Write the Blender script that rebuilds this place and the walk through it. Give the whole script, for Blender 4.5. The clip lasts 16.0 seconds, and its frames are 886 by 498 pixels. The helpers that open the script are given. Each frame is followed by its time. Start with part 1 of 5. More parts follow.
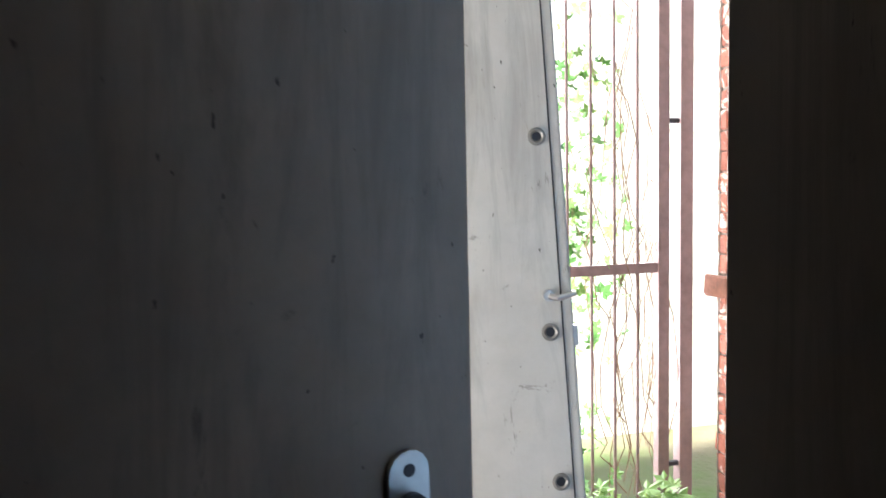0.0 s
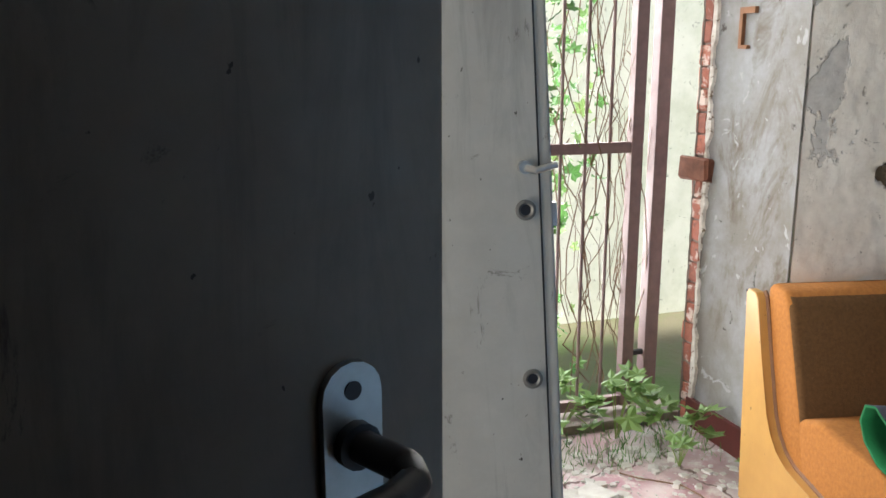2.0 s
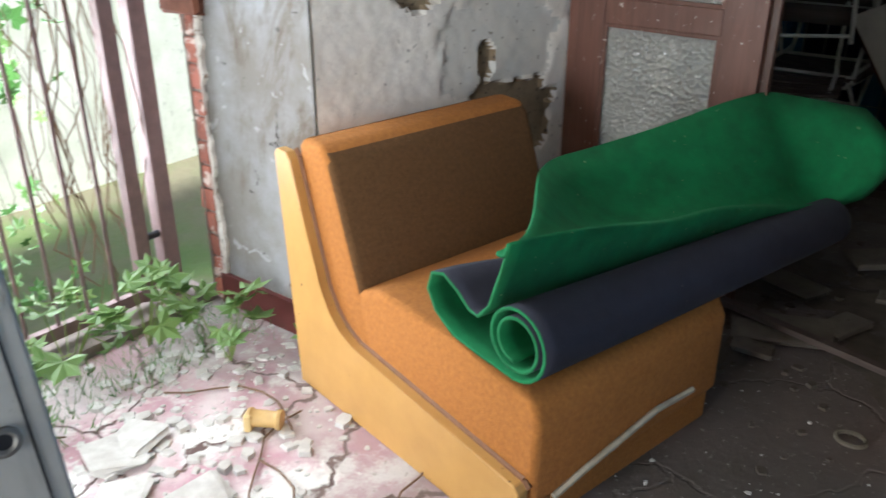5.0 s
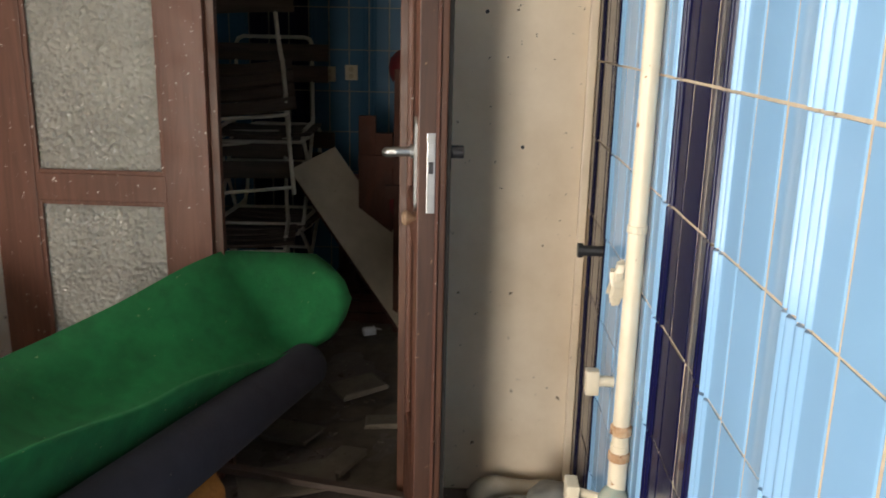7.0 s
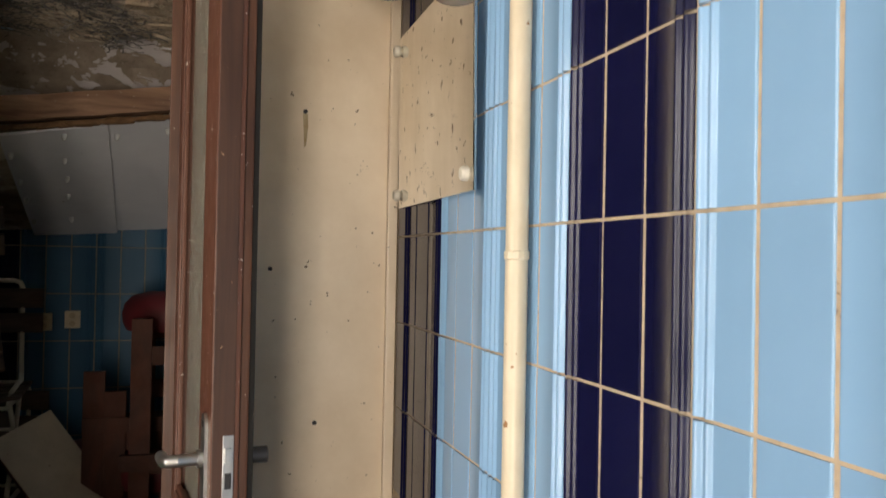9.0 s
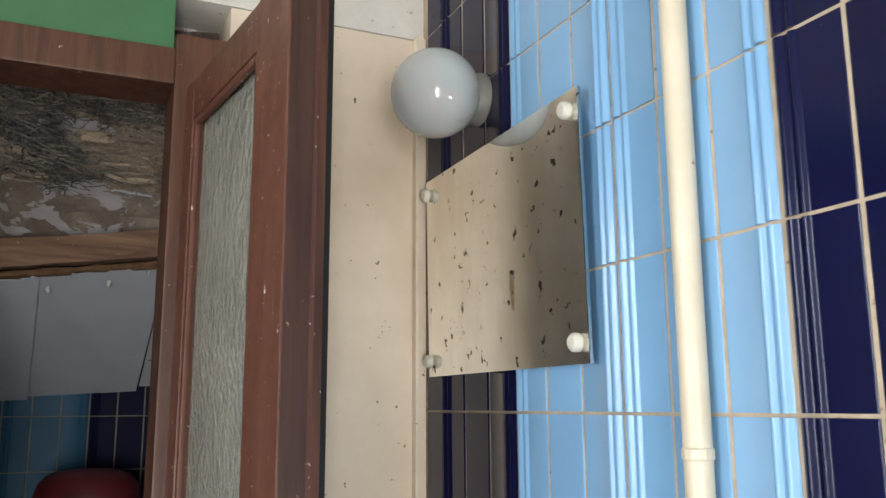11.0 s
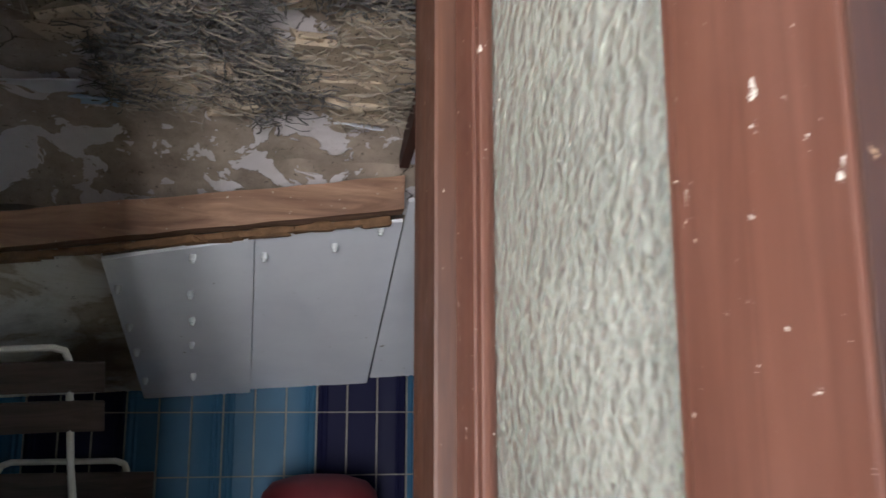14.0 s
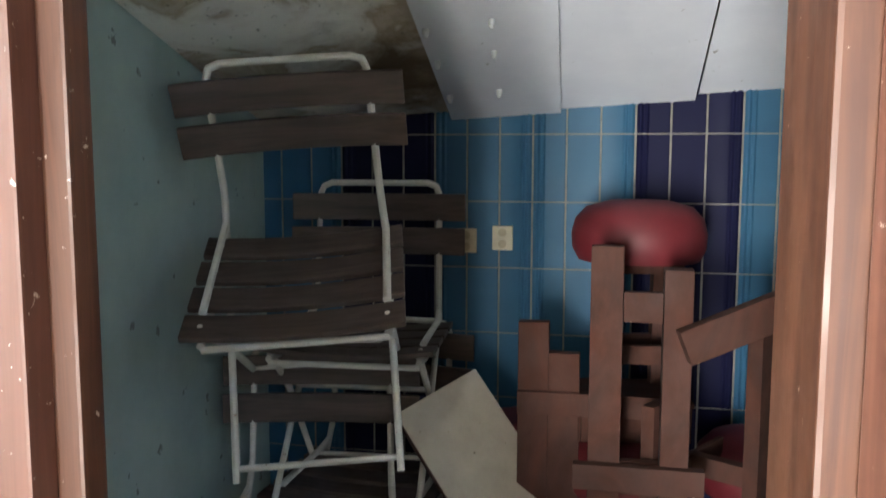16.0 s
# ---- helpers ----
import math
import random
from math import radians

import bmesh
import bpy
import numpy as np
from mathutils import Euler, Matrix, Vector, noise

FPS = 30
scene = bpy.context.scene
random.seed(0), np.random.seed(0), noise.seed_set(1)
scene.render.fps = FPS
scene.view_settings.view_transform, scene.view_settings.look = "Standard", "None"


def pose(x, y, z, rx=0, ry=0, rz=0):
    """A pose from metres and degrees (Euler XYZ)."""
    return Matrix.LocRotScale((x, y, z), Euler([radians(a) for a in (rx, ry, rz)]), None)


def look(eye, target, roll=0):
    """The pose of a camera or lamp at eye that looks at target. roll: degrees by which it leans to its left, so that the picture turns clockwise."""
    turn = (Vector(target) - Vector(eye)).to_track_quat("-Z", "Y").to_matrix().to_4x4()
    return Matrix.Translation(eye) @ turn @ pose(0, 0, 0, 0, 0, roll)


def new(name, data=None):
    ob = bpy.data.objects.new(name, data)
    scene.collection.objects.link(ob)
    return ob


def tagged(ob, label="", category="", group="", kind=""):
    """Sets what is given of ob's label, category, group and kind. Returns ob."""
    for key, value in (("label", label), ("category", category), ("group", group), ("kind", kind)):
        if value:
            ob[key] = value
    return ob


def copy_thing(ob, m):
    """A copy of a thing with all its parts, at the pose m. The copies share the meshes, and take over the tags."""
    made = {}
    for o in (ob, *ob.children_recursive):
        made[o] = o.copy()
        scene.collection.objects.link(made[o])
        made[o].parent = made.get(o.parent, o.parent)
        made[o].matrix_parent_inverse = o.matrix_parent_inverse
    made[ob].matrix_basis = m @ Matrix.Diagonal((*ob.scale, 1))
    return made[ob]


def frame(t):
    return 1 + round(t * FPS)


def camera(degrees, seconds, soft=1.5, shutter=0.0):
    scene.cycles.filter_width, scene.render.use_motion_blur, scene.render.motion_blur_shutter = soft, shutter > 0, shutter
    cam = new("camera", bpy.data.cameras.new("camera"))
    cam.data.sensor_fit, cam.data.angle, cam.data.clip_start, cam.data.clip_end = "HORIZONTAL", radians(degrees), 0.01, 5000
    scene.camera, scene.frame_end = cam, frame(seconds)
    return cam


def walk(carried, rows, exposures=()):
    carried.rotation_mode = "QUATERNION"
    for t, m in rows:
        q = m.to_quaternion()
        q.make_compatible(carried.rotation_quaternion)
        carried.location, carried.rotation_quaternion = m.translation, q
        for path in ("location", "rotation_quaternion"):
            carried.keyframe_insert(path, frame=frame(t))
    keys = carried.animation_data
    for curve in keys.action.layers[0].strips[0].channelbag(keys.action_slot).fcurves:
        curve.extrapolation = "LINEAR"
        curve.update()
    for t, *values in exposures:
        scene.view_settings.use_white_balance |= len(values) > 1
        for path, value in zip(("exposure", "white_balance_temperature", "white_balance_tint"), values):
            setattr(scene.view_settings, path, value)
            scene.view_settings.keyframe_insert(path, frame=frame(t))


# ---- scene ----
cam = camera(55.5, 16.0, 1.5, 0.3)
PATH = [
    (0.0, (0.405, -1.778, 1.423), (-1.517, -1.255, 1.252), -1.2),
    (0.5, (0.287, -1.707, 1.373), (-1.615, -1.140, 1.132), 0.2),
    (1.0, (0.246, -1.709, 1.372), (-1.636, -1.101, 1.079), -0.1),
    (1.5, (0.190, -1.713, 1.364), (-1.683, -1.107, 1.013), -0.3),
    (2.0, (0.175, -1.719, 1.362), (-1.680, -1.111, 0.925), -0.1),
    (2.5, (0.060, -1.689, 1.337), (-1.789, -1.105, 0.846), -0.2),
    (3.0, (-0.017, -1.653, 1.301), (-1.825, -1.072, 0.676), -0.5),
    (3.2, (-0.060, -1.637, 1.303), (-1.840, -1.048, 0.608), -0.2),
    (4.2, (-0.220, -1.510, 1.33), (-1.66, -0.33, 0.53), 0.0),
    (5.3, (-0.341, -1.393, 1.358), (-1.271, 0.177, 0.539), 0.3),
    (5.5, (-0.322, -1.384, 1.343), (-1.1, 0.291, 0.577), 0.2),
    (6, (-0.317, -1.357, 1.336), (-0.778, 0.471, 0.667), 0.9),
    (6.5, (-0.317, -1.319, 1.35), (-0.558, 0.576, 0.757), 1.2),
    (7, (-0.32, -1.28, 1.362), (-0.39, 0.656, 0.865), 1.3),
    (7.5, (-0.333, -1.217, 1.369), (-0.265, 0.744, 0.983), 1.2),
    (8, (-0.375, -1.097, 1.401), (-0.144, 0.875, 1.157), 1.1),
    (8.5, (-0.418, -0.992, 1.416), (0.021, 0.956, 1.313), 1.2),
    (9, (-0.477, -0.924, 1.448), (0.097, 0.992, 1.474), 1.1),
    (9.5, (-0.579, -0.842, 1.48), (0.088, 1.035, 1.664), 0.9),
    (9.7, (-0.605, -0.793, 1.504), (0.087, 1.067, 1.745), 0.4),
    (11.8, (-0.684, -0.346, 1.519), (0.138, 1.437, 1.901), 0.0),
    (12, (-0.67, -0.277, 1.524), (0.121, 1.519, 1.911), 0.1),
    (12.5, (-0.64, -0.175, 1.531), (0.047, 1.661, 1.925), 0.0),
    (13, (-0.64, -0.108, 1.519), (-0.052, 1.764, 1.904), -0.1),
    (13.5, (-0.654, 0.017, 1.497), (-0.17, 1.92, 1.874), 0.0),
    (14, (-0.669, 0.167, 1.508), (-0.317, 2.103, 1.867), 0.0),
    (14.5, (-0.674, 0.312, 1.497), (-0.495, 2.277, 1.823), 0.0),
    (15, (-0.66, 0.42, 1.46), (-0.746, 2.405, 1.692), 0.3),
    (15.5, (-0.649, 0.465, 1.431), (-0.956, 2.441, 1.434), 0.0),
    (16, (-0.649, 0.491, 1.407), (-1.03, 2.443, 1.189), 0.1),
]
EXPOSURES = [
    (0.0, 2.2, 6150, 13), (0.5, 1.9, 6250, 12), (1.0, 1.4, 6300, 10), (1.5, 1.0, 6300, 10), (2.5, 1.08, 6150, 9), (3.2, 1.15, 6000, 9),
    (5.3, 1.35, 5750, 7), (6.0, 1.74, 5700, 4), (6.5, 1.45, 7000, 10), (7.0, 1.24, 6900, 11), (7.5, 1.16, 7100, 12), (9.0, 0.94, 7300, 14), (9.7, 0.86, 6800, 12),
    (11.8, 1.53, 5850, 8), (13.0, 1.8, 5750, 9), (14.0, 2.2, 5850, 13), (14.5, 2.55, 5900, 15), (15.0, 2.75, 6000, 12), (15.5, 3.6, 6100, 8), (16.0, 3.5, 6100, 8),
]
walk(cam, [(t, look(e, g, r)) for t, e, g, r in PATH], EXPOSURES)

# ---------- daylight ----------
world = bpy.data.worlds.new("sky")
scene.world = world
world.use_nodes = True
wn = world.node_tree.nodes
wl = world.node_tree.links
sky = wn.new("ShaderNodeTexSky")
sky.sky_type = "NISHITA"
sky.sun_disc = False
SUN_EL, SUN_AZ = radians(56), radians(150)      # azimuth of the sun, clockwise from +y
sky.sun_elevation, sky.sun_rotation = SUN_EL, SUN_AZ
wn["Background"].inputs["Strength"].default_value = 0.15
wl.new(sky.outputs[0], wn["Background"].inputs["Color"])
sun = new("sun", bpy.data.lights.new("sun", "SUN"))
sun.data.energy, sun.data.angle, sun.data.color = 5.0, radians(4), (1.0, 0.95, 0.88)
sun_dir = Vector((math.sin(SUN_AZ) * math.cos(SUN_EL), math.cos(SUN_AZ) * math.cos(SUN_EL), math.sin(SUN_EL)))
sun.matrix_world = look(sun_dir * 10, (0, 0, 0))


def daylight(name, eye, target, w, h, watts, color=(1.0, 1.0, 1.0)):
    """An area lamp in an opening that stands in for the sky's light."""
    lamp = new(name, bpy.data.lights.new(name, "AREA"))
    lamp.data.shape, lamp.data.size, lamp.data.size_y, lamp.data.energy, lamp.data.color = "RECTANGLE", w, h, watts, color
    lamp.matrix_world = look(eye, target)
    return lamp


daylight("entrance_daylight", (-2.75, -0.5, 1.35), (-1.0, -0.5, 1.2), 1.2, 2.1, 45, (1.0, 0.99, 0.97))
daylight("south_window_daylight", (-1.35, -2.98, 0.85), (-0.85, 0.0, 1.10), 0.78, 1.55, 41, (1.0, 0.95, 0.88))


# ---------- mesh helpers ----------
def box(bm, x0, x1, y0, y1, z0, z1, bevel=0.0):
    m = Matrix.Translation(((x0 + x1) / 2, (y0 + y1) / 2, (z0 + z1) / 2)) @ Matrix.Diagonal((abs(x1 - x0), abs(y1 - y0), abs(z1 - z0), 1))
    got = bmesh.ops.create_cube(bm, size=1, matrix=m)
    if bevel:
        edges = list({e for v in got["verts"] for e in v.link_edges})
        bmesh.ops.bevel(bm, geom=edges, offset=bevel, segments=2, affect="EDGES", profile=0.7)


def rod(bm, a, b, r0, r1=None, n=10):
    a, b = Vector(a), Vector(b)
    m = Matrix.Translation((a + b) / 2) @ (b - a).to_track_quat("Z", "Y").to_matrix().to_4x4()
    bmesh.ops.create_cone(bm, cap_ends=True, segments=n, radius1=r0, radius2=r0 if r1 is None else r1, depth=(b - a).length, matrix=m)


def tube(bm, pts, r, n=8):
    for a, b in zip(pts, pts[1:]):
        rod(bm, a, b, r, n=n)
    for p in pts[1:-1]:
        bmesh.ops.create_uvsphere(bm, u_segments=n, v_segments=max(4, n // 2), radius=r * 1.0, matrix=Matrix.Translation(p))


def prism(bm, poly, axis, lo, hi):
    """A closed outline (two coordinates) pushed along an axis from lo to hi."""
    def at(p, w):
        return {"x": (w, p[0], p[1]), "y": (p[0], w, p[1]), "z": (p[0], p[1], w)}[axis]
    a = [bm.verts.new(at(p, lo)) for p in poly]
    b = [bm.verts.new(at(p, hi)) for p in poly]
    n = len(poly)
    bm.faces.new(a)
    bm.faces.new(b[::-1])
    for i in range(n):
        bm.faces.new((a[i], b[i], b[(i + 1) % n], a[(i + 1) % n]))


def lathe(bm, profile, n=24, m=Matrix()):
    """(radius, height) pairs turned round z."""
    rings = []
    for r, h in profile:
        rings.append([bm.verts.new(m @ Vector((r * math.cos(2 * math.pi * k / n), r * math.sin(2 * math.pi * k / n), h))) for k in range(n)])
    for a, b in zip(rings, rings[1:]):
        for k in range(n):
            bm.faces.new((a[k], a[(k + 1) % n], b[(k + 1) % n], b[k]))
    for ring in (rings[0][::-1], rings[-1]):
        bm.faces.new(ring)


def mesh_of(bm, name, mat, smooth=False):
    bmesh.ops.recalc_face_normals(bm, faces=bm.faces[:])
    me = bpy.data.meshes.new(name)
    bm.to_mesh(me)
    bm.free()
    me.materials.append(mat)
    if smooth:
        me.shade_smooth()
        me.set_sharp_from_angle(angle=radians(40))
    return me


def thing(name, x=0, y=0, z=0, rz=0, label="", category="", group="", kind=""):
    """An Empty at the base of a thing, which parents its parts."""
    ob = new(name)
    ob.empty_display_size = 0.1
    ob.matrix_world = pose(x, y, z, 0, 0, rz)
    return tagged(ob, label, category, group, kind)


def part(name, bm, mat, parent, label="", smooth=False):
    ob = new(name, mesh_of(bm, name, mat, smooth))
    ob.parent = parent
    return tagged(ob, label)


def solid(name, bm, mat, label="", category="", kind="structure", smooth=False):
    return tagged(new(name, mesh_of(bm, name, mat, smooth)), label, category, "", kind)


def bm_box(*a, **k):
    bm = bmesh.new()
    box(bm, *a, **k)
    return bm


def rough_up(bm, cut, amount, freq=3.0, axis=None):
    """Cuts long edges and moves the points by a noise, for walls that are out of true."""
    for _ in range(6):
        long = [e for e in bm.edges if e.calc_length() > cut]
        if not long:
            break
        bmesh.ops.subdivide_edges(bm, edges=long, cuts=1, use_grid_fill=True)
    for v in bm.verts:
        d = noise.noise_vector(v.co * freq) * amount
        v.co += d if axis is None else Vector([d[k] if k in axis else 0 for k in range(3)])


# ---------- materials ----------
class Nodes:
    """Short-hand for building a node material."""

    def __init__(self, name, rough=0.6, metal=0.0, spec=0.5):
        self.mat = bpy.data.materials.new(name)
        self.mat.use_nodes = True
        self.t = self.mat.node_tree
        self.bsdf = self.t.nodes["Principled BSDF"]
        self.bsdf.inputs["Roughness"].default_value = rough
        self.bsdf.inputs["Metallic"].default_value = metal
        self.bsdf.inputs["Specular IOR Level"].default_value = spec
        self.co = self.add("ShaderNodeTexCoord").outputs["Object"]
        self.height = None

    def add(self, kind, **props):
        n = self.t.nodes.new(kind)
        for k, v in props.items():
            n.inputs[k].default_value = v
        return n

    def link(self, a, b):
        self.t.links.new(a, b)

    def noise(self, scale, detail=6.0, rough=0.6, stretch=None, warp=0.0):
        n = self.add("ShaderNodeTexNoise", Scale=scale, Detail=detail, Roughness=rough, Distortion=warp)
        co = self.co
        if stretch:
            m = self.add("ShaderNodeMapping")
            m.inputs["Scale"].default_value = stretch
            self.link(co, m.inputs["Vector"])
            co = m.outputs[0]
        self.link(co, n.inputs["Vector"])
        return n.outputs["Fac"]

    def ramp(self, fac, stops):
        r = self.add("ShaderNodeValToRGB")
        els = r.color_ramp.elements
        while len(els) < len(stops):
            els.new(0.5)
        for e, (p, c) in zip(els, stops):
            e.position = p
            e.color = (*c, 1) if isinstance(c, tuple) else (c, c, c, 1)
        self.link(fac, r.inputs["Fac"])
        return r.outputs["Color"]

    def mix(self, fac, a, b, mode="MIX"):
        m = self.t.nodes.new("ShaderNodeMix")
        m.data_type, m.blend_type = "RGBA", mode
        for k, val in ((0, fac), (6, a), (7, b)):
            if isinstance(val, tuple):
                m.inputs[k].default_value = (*val, 1)
            elif isinstance(val, float):
                m.inputs[k].default_value = val if k == 0 else (val, val, val, 1)
            else:
                self.link(val, m.inputs[k])
        return m.outputs[2]

    def color(self, c):
        if isinstance(c, tuple):
            self.bsdf.inputs["Base Color"].default_value = (*c, 1)
        else:
            self.link(c, self.bsdf.inputs["Base Color"])
        return self

    def rough(self, r):
        self.link(r, self.bsdf.inputs["Roughness"])
        return self

    def bump(self, h, strength=0.3, dist=0.002):
        b = self.add("ShaderNodeBump", Strength=strength, Distance=dist)
        self.link(h, b.inputs["Height"])
        if self.height is not None:
            self.link(self.height, b.inputs["Normal"])
        self.height = b.outputs["Normal"]
        self.link(self.height, self.bsdf.inputs["Normal"])
        return self

    def random_tone(self, base, lo=0.85, hi=1.12):
        info = self.add("ShaderNodeObjectInfo").outputs["Random"]
        tone = self.ramp(info, [(0.0, lo), (1.0, hi)])
        return self.mix(1.0, base, tone, "MULTIPLY")


def paint(name, base, dark, scale=4.0, rough=0.55, specks=None, speck_amount=0.62, bump=0.15, grain=60.0):
    n = Nodes(name, rough)
    c = n.mix(n.ramp(n.noise(scale, 8, 0.65), [(0.35, 0.0), (0.7, 1.0)]), base, dark)
    if specks:
        c = n.mix(n.ramp(n.noise(grain, 3, 0.6), [(speck_amount, 0.0), (speck_amount + 0.03, 1.0)]), c, specks)
    return n.color(c).bump(n.noise(grain * 1.5, 4), bump).mat


def wood(name, base, dark, grain=(40.0, 40.0, 2.5), rough=0.45, chips=None, chip_at=0.68):
    n = Nodes(name, rough)
    g = n.noise(1.0, 8, 0.6, grain, 1.2)
    c = n.mix(n.ramp(g, [(0.35, 0.0), (0.65, 1.0)]), base, dark)
    if chips:
        c = n.mix(n.ramp(n.noise(55.0, 5, 0.7), [(chip_at, 0.0), (chip_at + 0.012, 1.0)]), c, chips)
    return n.color(c).bump(g, 0.15, 0.001).rough(n.ramp(n.noise(12.0), [(0.3, rough - 0.1), (0.7, rough + 0.15)])).mat


def plain(name, base, rough=0.5, metal=0.0, vary=0.15, scale=25.0):
    n = Nodes(name, rough, metal)
    dark = tuple(v * (1 - 2 * vary) for v in base)
    return n.color(n.mix(n.ramp(n.noise(scale), [(0.3, 0.0), (0.75, 1.0)]), base, dark)).bump(n.noise(scale * 6), 0.08, 0.001).mat


M = {}
M["cream"] = paint("cream_paint", (0.84, 0.725, 0.58), (0.69, 0.565, 0.42), 3.0, 0.4, (0.16, 0.11, 0.06), 0.70, 0.05, 45.0)
def scuffed_paint(name, base, dark, mark, marks=0.60):
    """Old door paint: broad grime, hanging dust streaks, thin scratches and small chips."""
    n = Nodes(name, 0.5)
    c = n.mix(n.ramp(n.noise(3.0, 9, 0.7), [(0.36, 0.0), (0.66, 1.0)]), base, dark)
    c = n.mix(n.ramp(n.noise(2.2, 7, 0.7, (7.0, 7.0, 0.8), 0.6), [(0.50, 0.0), (0.78, 1.0)]), c, tuple(v * 0.7 for v in dark))
    c = n.mix(n.ramp(n.noise(7.0, 9, 0.75, (1.0, 1.0, 0.6), 2.2), [(marks, 0.0), (marks + 0.05, 0.8)]), c, mark)
    c = n.mix(n.ramp(n.noise(62.0, 3, 0.6, (1.0, 1.0, 0.6)), [(0.69, 0.0), (0.705, 1.0)]), c, tuple(v * 0.5 for v in mark))
    n.color(c).bump(n.noise(60.0, 4), 0.08)
    return n.rough(n.ramp(n.noise(5.0, 6), [(0.3, 0.38), (0.7, 0.65)])).mat


M["door_white"] = scuffed_paint("old_white_paint", (0.47, 0.47, 0.435), (0.37, 0.365, 0.335), (0.14, 0.13, 0.115), 0.605)
# White door paint again, with the corridor side's lack of light in its colour.
M["door_unlit"] = scuffed_paint("unlit_white_paint", (0.235, 0.205, 0.175), (0.155, 0.135, 0.115), (0.07, 0.06, 0.055), 0.62)
M["brown"] = wood("brown_varnish", (0.125, 0.050, 0.026), (0.062, 0.023, 0.013), chips=(0.6, 0.53, 0.45))
M["raw_wood"] = wood("bare_beam_wood", (0.40, 0.235, 0.15), (0.18, 0.095, 0.06), (3.0, 22.0, 22.0), 0.75, (0.52, 0.42, 0.33), 0.655)
M["steel_red"] = plain("rust_red_steel", (0.26, 0.17, 0.165), 0.6, 0.0)
M["steel"] = plain("worn_steel", (0.55, 0.56, 0.56), 0.35, 1.0)
M["steel_dark"] = plain("tarnished_dark_steel", (0.05, 0.05, 0.055), 0.4, 0.6)
M["pipe"] = paint("pipe_paint", (0.72, 0.64, 0.50), (0.60, 0.52, 0.38), 6.0, 0.35, (0.32, 0.16, 0.06), 0.72, 0.05, 30.0)
M["rust"] = plain("rusty_iron", (0.25, 0.11, 0.05), 0.85)
M["knob"] = plain("cream_plastic", (0.78, 0.74, 0.64), 0.35)
M["store_paint"] = paint("pale_green_wall", (0.38, 0.46, 0.43), (0.28, 0.35, 0.33), 3.0, 0.6, (0.16, 0.18, 0.17), 0.68, 0.25, 14.0)
M["board"] = paint("white_ceiling_board", (0.78, 0.79, 0.84), (0.68, 0.69, 0.75), 3.0, 0.5, (0.3, 0.28, 0.26), 0.72, 0.05, 30.0)
M["orange"] = paint("orange_boucle", (0.43, 0.165, 0.030), (0.30, 0.11, 0.02), 90.0, 0.95, None, 0.6, 0.9, 160.0)
M["sofa_panel"] = paint("yellow_laminate", (0.52, 0.29, 0.085), (0.43, 0.23, 0.065), 6.0, 0.4, (0.15, 0.08, 0.03), 0.70, 0.04, 40.0)
M["green"] = paint("green_felt", (0.005, 0.155, 0.045), (0.003, 0.10, 0.028), 14.0, 0.95, (0.26, 0.32, 0.16), 0.715, 0.5, 70.0)
M["felt_back"] = paint("dark_blue_felt", (0.022, 0.022, 0.035), (0.015, 0.015, 0.025), 14.0, 0.95, (0.12, 0.1, 0.09), 0.73, 0.5, 80.0)
M["leaf"] = paint("vine_leaf", (0.10, 0.30, 0.035), (0.06, 0.2, 0.02), 8.0, 0.5)
M["stem"] = plain("dry_stem", (0.20, 0.12, 0.07), 0.8)
M["slat"] = wood("dark_brown_slat", (0.095, 0.066, 0.052), (0.05, 0.034, 0.027), (2.5, 40.0, 40.0), 0.6)
M["white_tube"] = paint("white_enamel_tube", (0.66, 0.63, 0.56), (0.5, 0.46, 0.4), 10.0, 0.4, (0.25, 0.13, 0.06), 0.68, 0.05, 60.0)
M["red_vinyl"] = paint("red_vinyl", (0.14, 0.012, 0.018), (0.085, 0.008, 0.012), 6.0, 0.58, None, 0.6, 0.15, 120.0)
M["mdf"] = paint("dusty_panel", (0.50, 0.45, 0.36), (0.36, 0.31, 0.24), 5.0, 0.6, (0.2, 0.16, 0.11), 0.7, 0.05, 25.0)
M["dark_wood"] = wood("mahogany_wood", (0.080, 0.026, 0.015), (0.038, 0.013, 0.008), (6.0, 6.0, 3.0), 0.8)
M["linoleum"] = plain("linoleum", (0.06, 0.065, 0.055), 0.6)
M["ash"] = plain("grey_rag", (0.42, 0.42, 0.40), 0.9)
M["white_plastic"] = plain("white_plastic", (0.72, 0.74, 0.75), 0.4)


def peeling_plaster(name, base, dirty, under, amount=0.56, scale=2.2):
    """Old plaster: stains, fine cracks and patches where the coat has come off."""
    n = Nodes(name, 0.9)
    c = n.mix(n.ramp(n.noise(3.0, 9, 0.7), [(0.38, 0.0), (0.66, 1.0)]), base, dirty)
    c = n.mix(n.ramp(n.noise(28.0, 6, 0.7), [(0.63, 0.0), (0.70, 1.0)]), c, tuple(v * 0.35 for v in dirty))
    c = n.mix(n.ramp(n.noise(11.0, 9, 0.75, None, 1.4), [(0.625, 0.0), (0.66, 1.0)]), c, tuple(v * 0.42 for v in dirty))
    lost = n.ramp(n.noise(scale, 10, 0.62, None, 0.6), [(amount, 0.0), (amount + 0.012, 1.0)])
    c = n.mix(lost, c, n.mix(n.noise(40.0, 6), under, tuple(v * 0.5 for v in under)))
    n.color(c).bump(n.noise(9.0, 10, 0.7), 0.5, 0.012)
    inv = n.ramp(lost, [(0.0, 1.0), (1.0, 0.0)])
    return n.bump(inv, 0.7, 0.006).mat


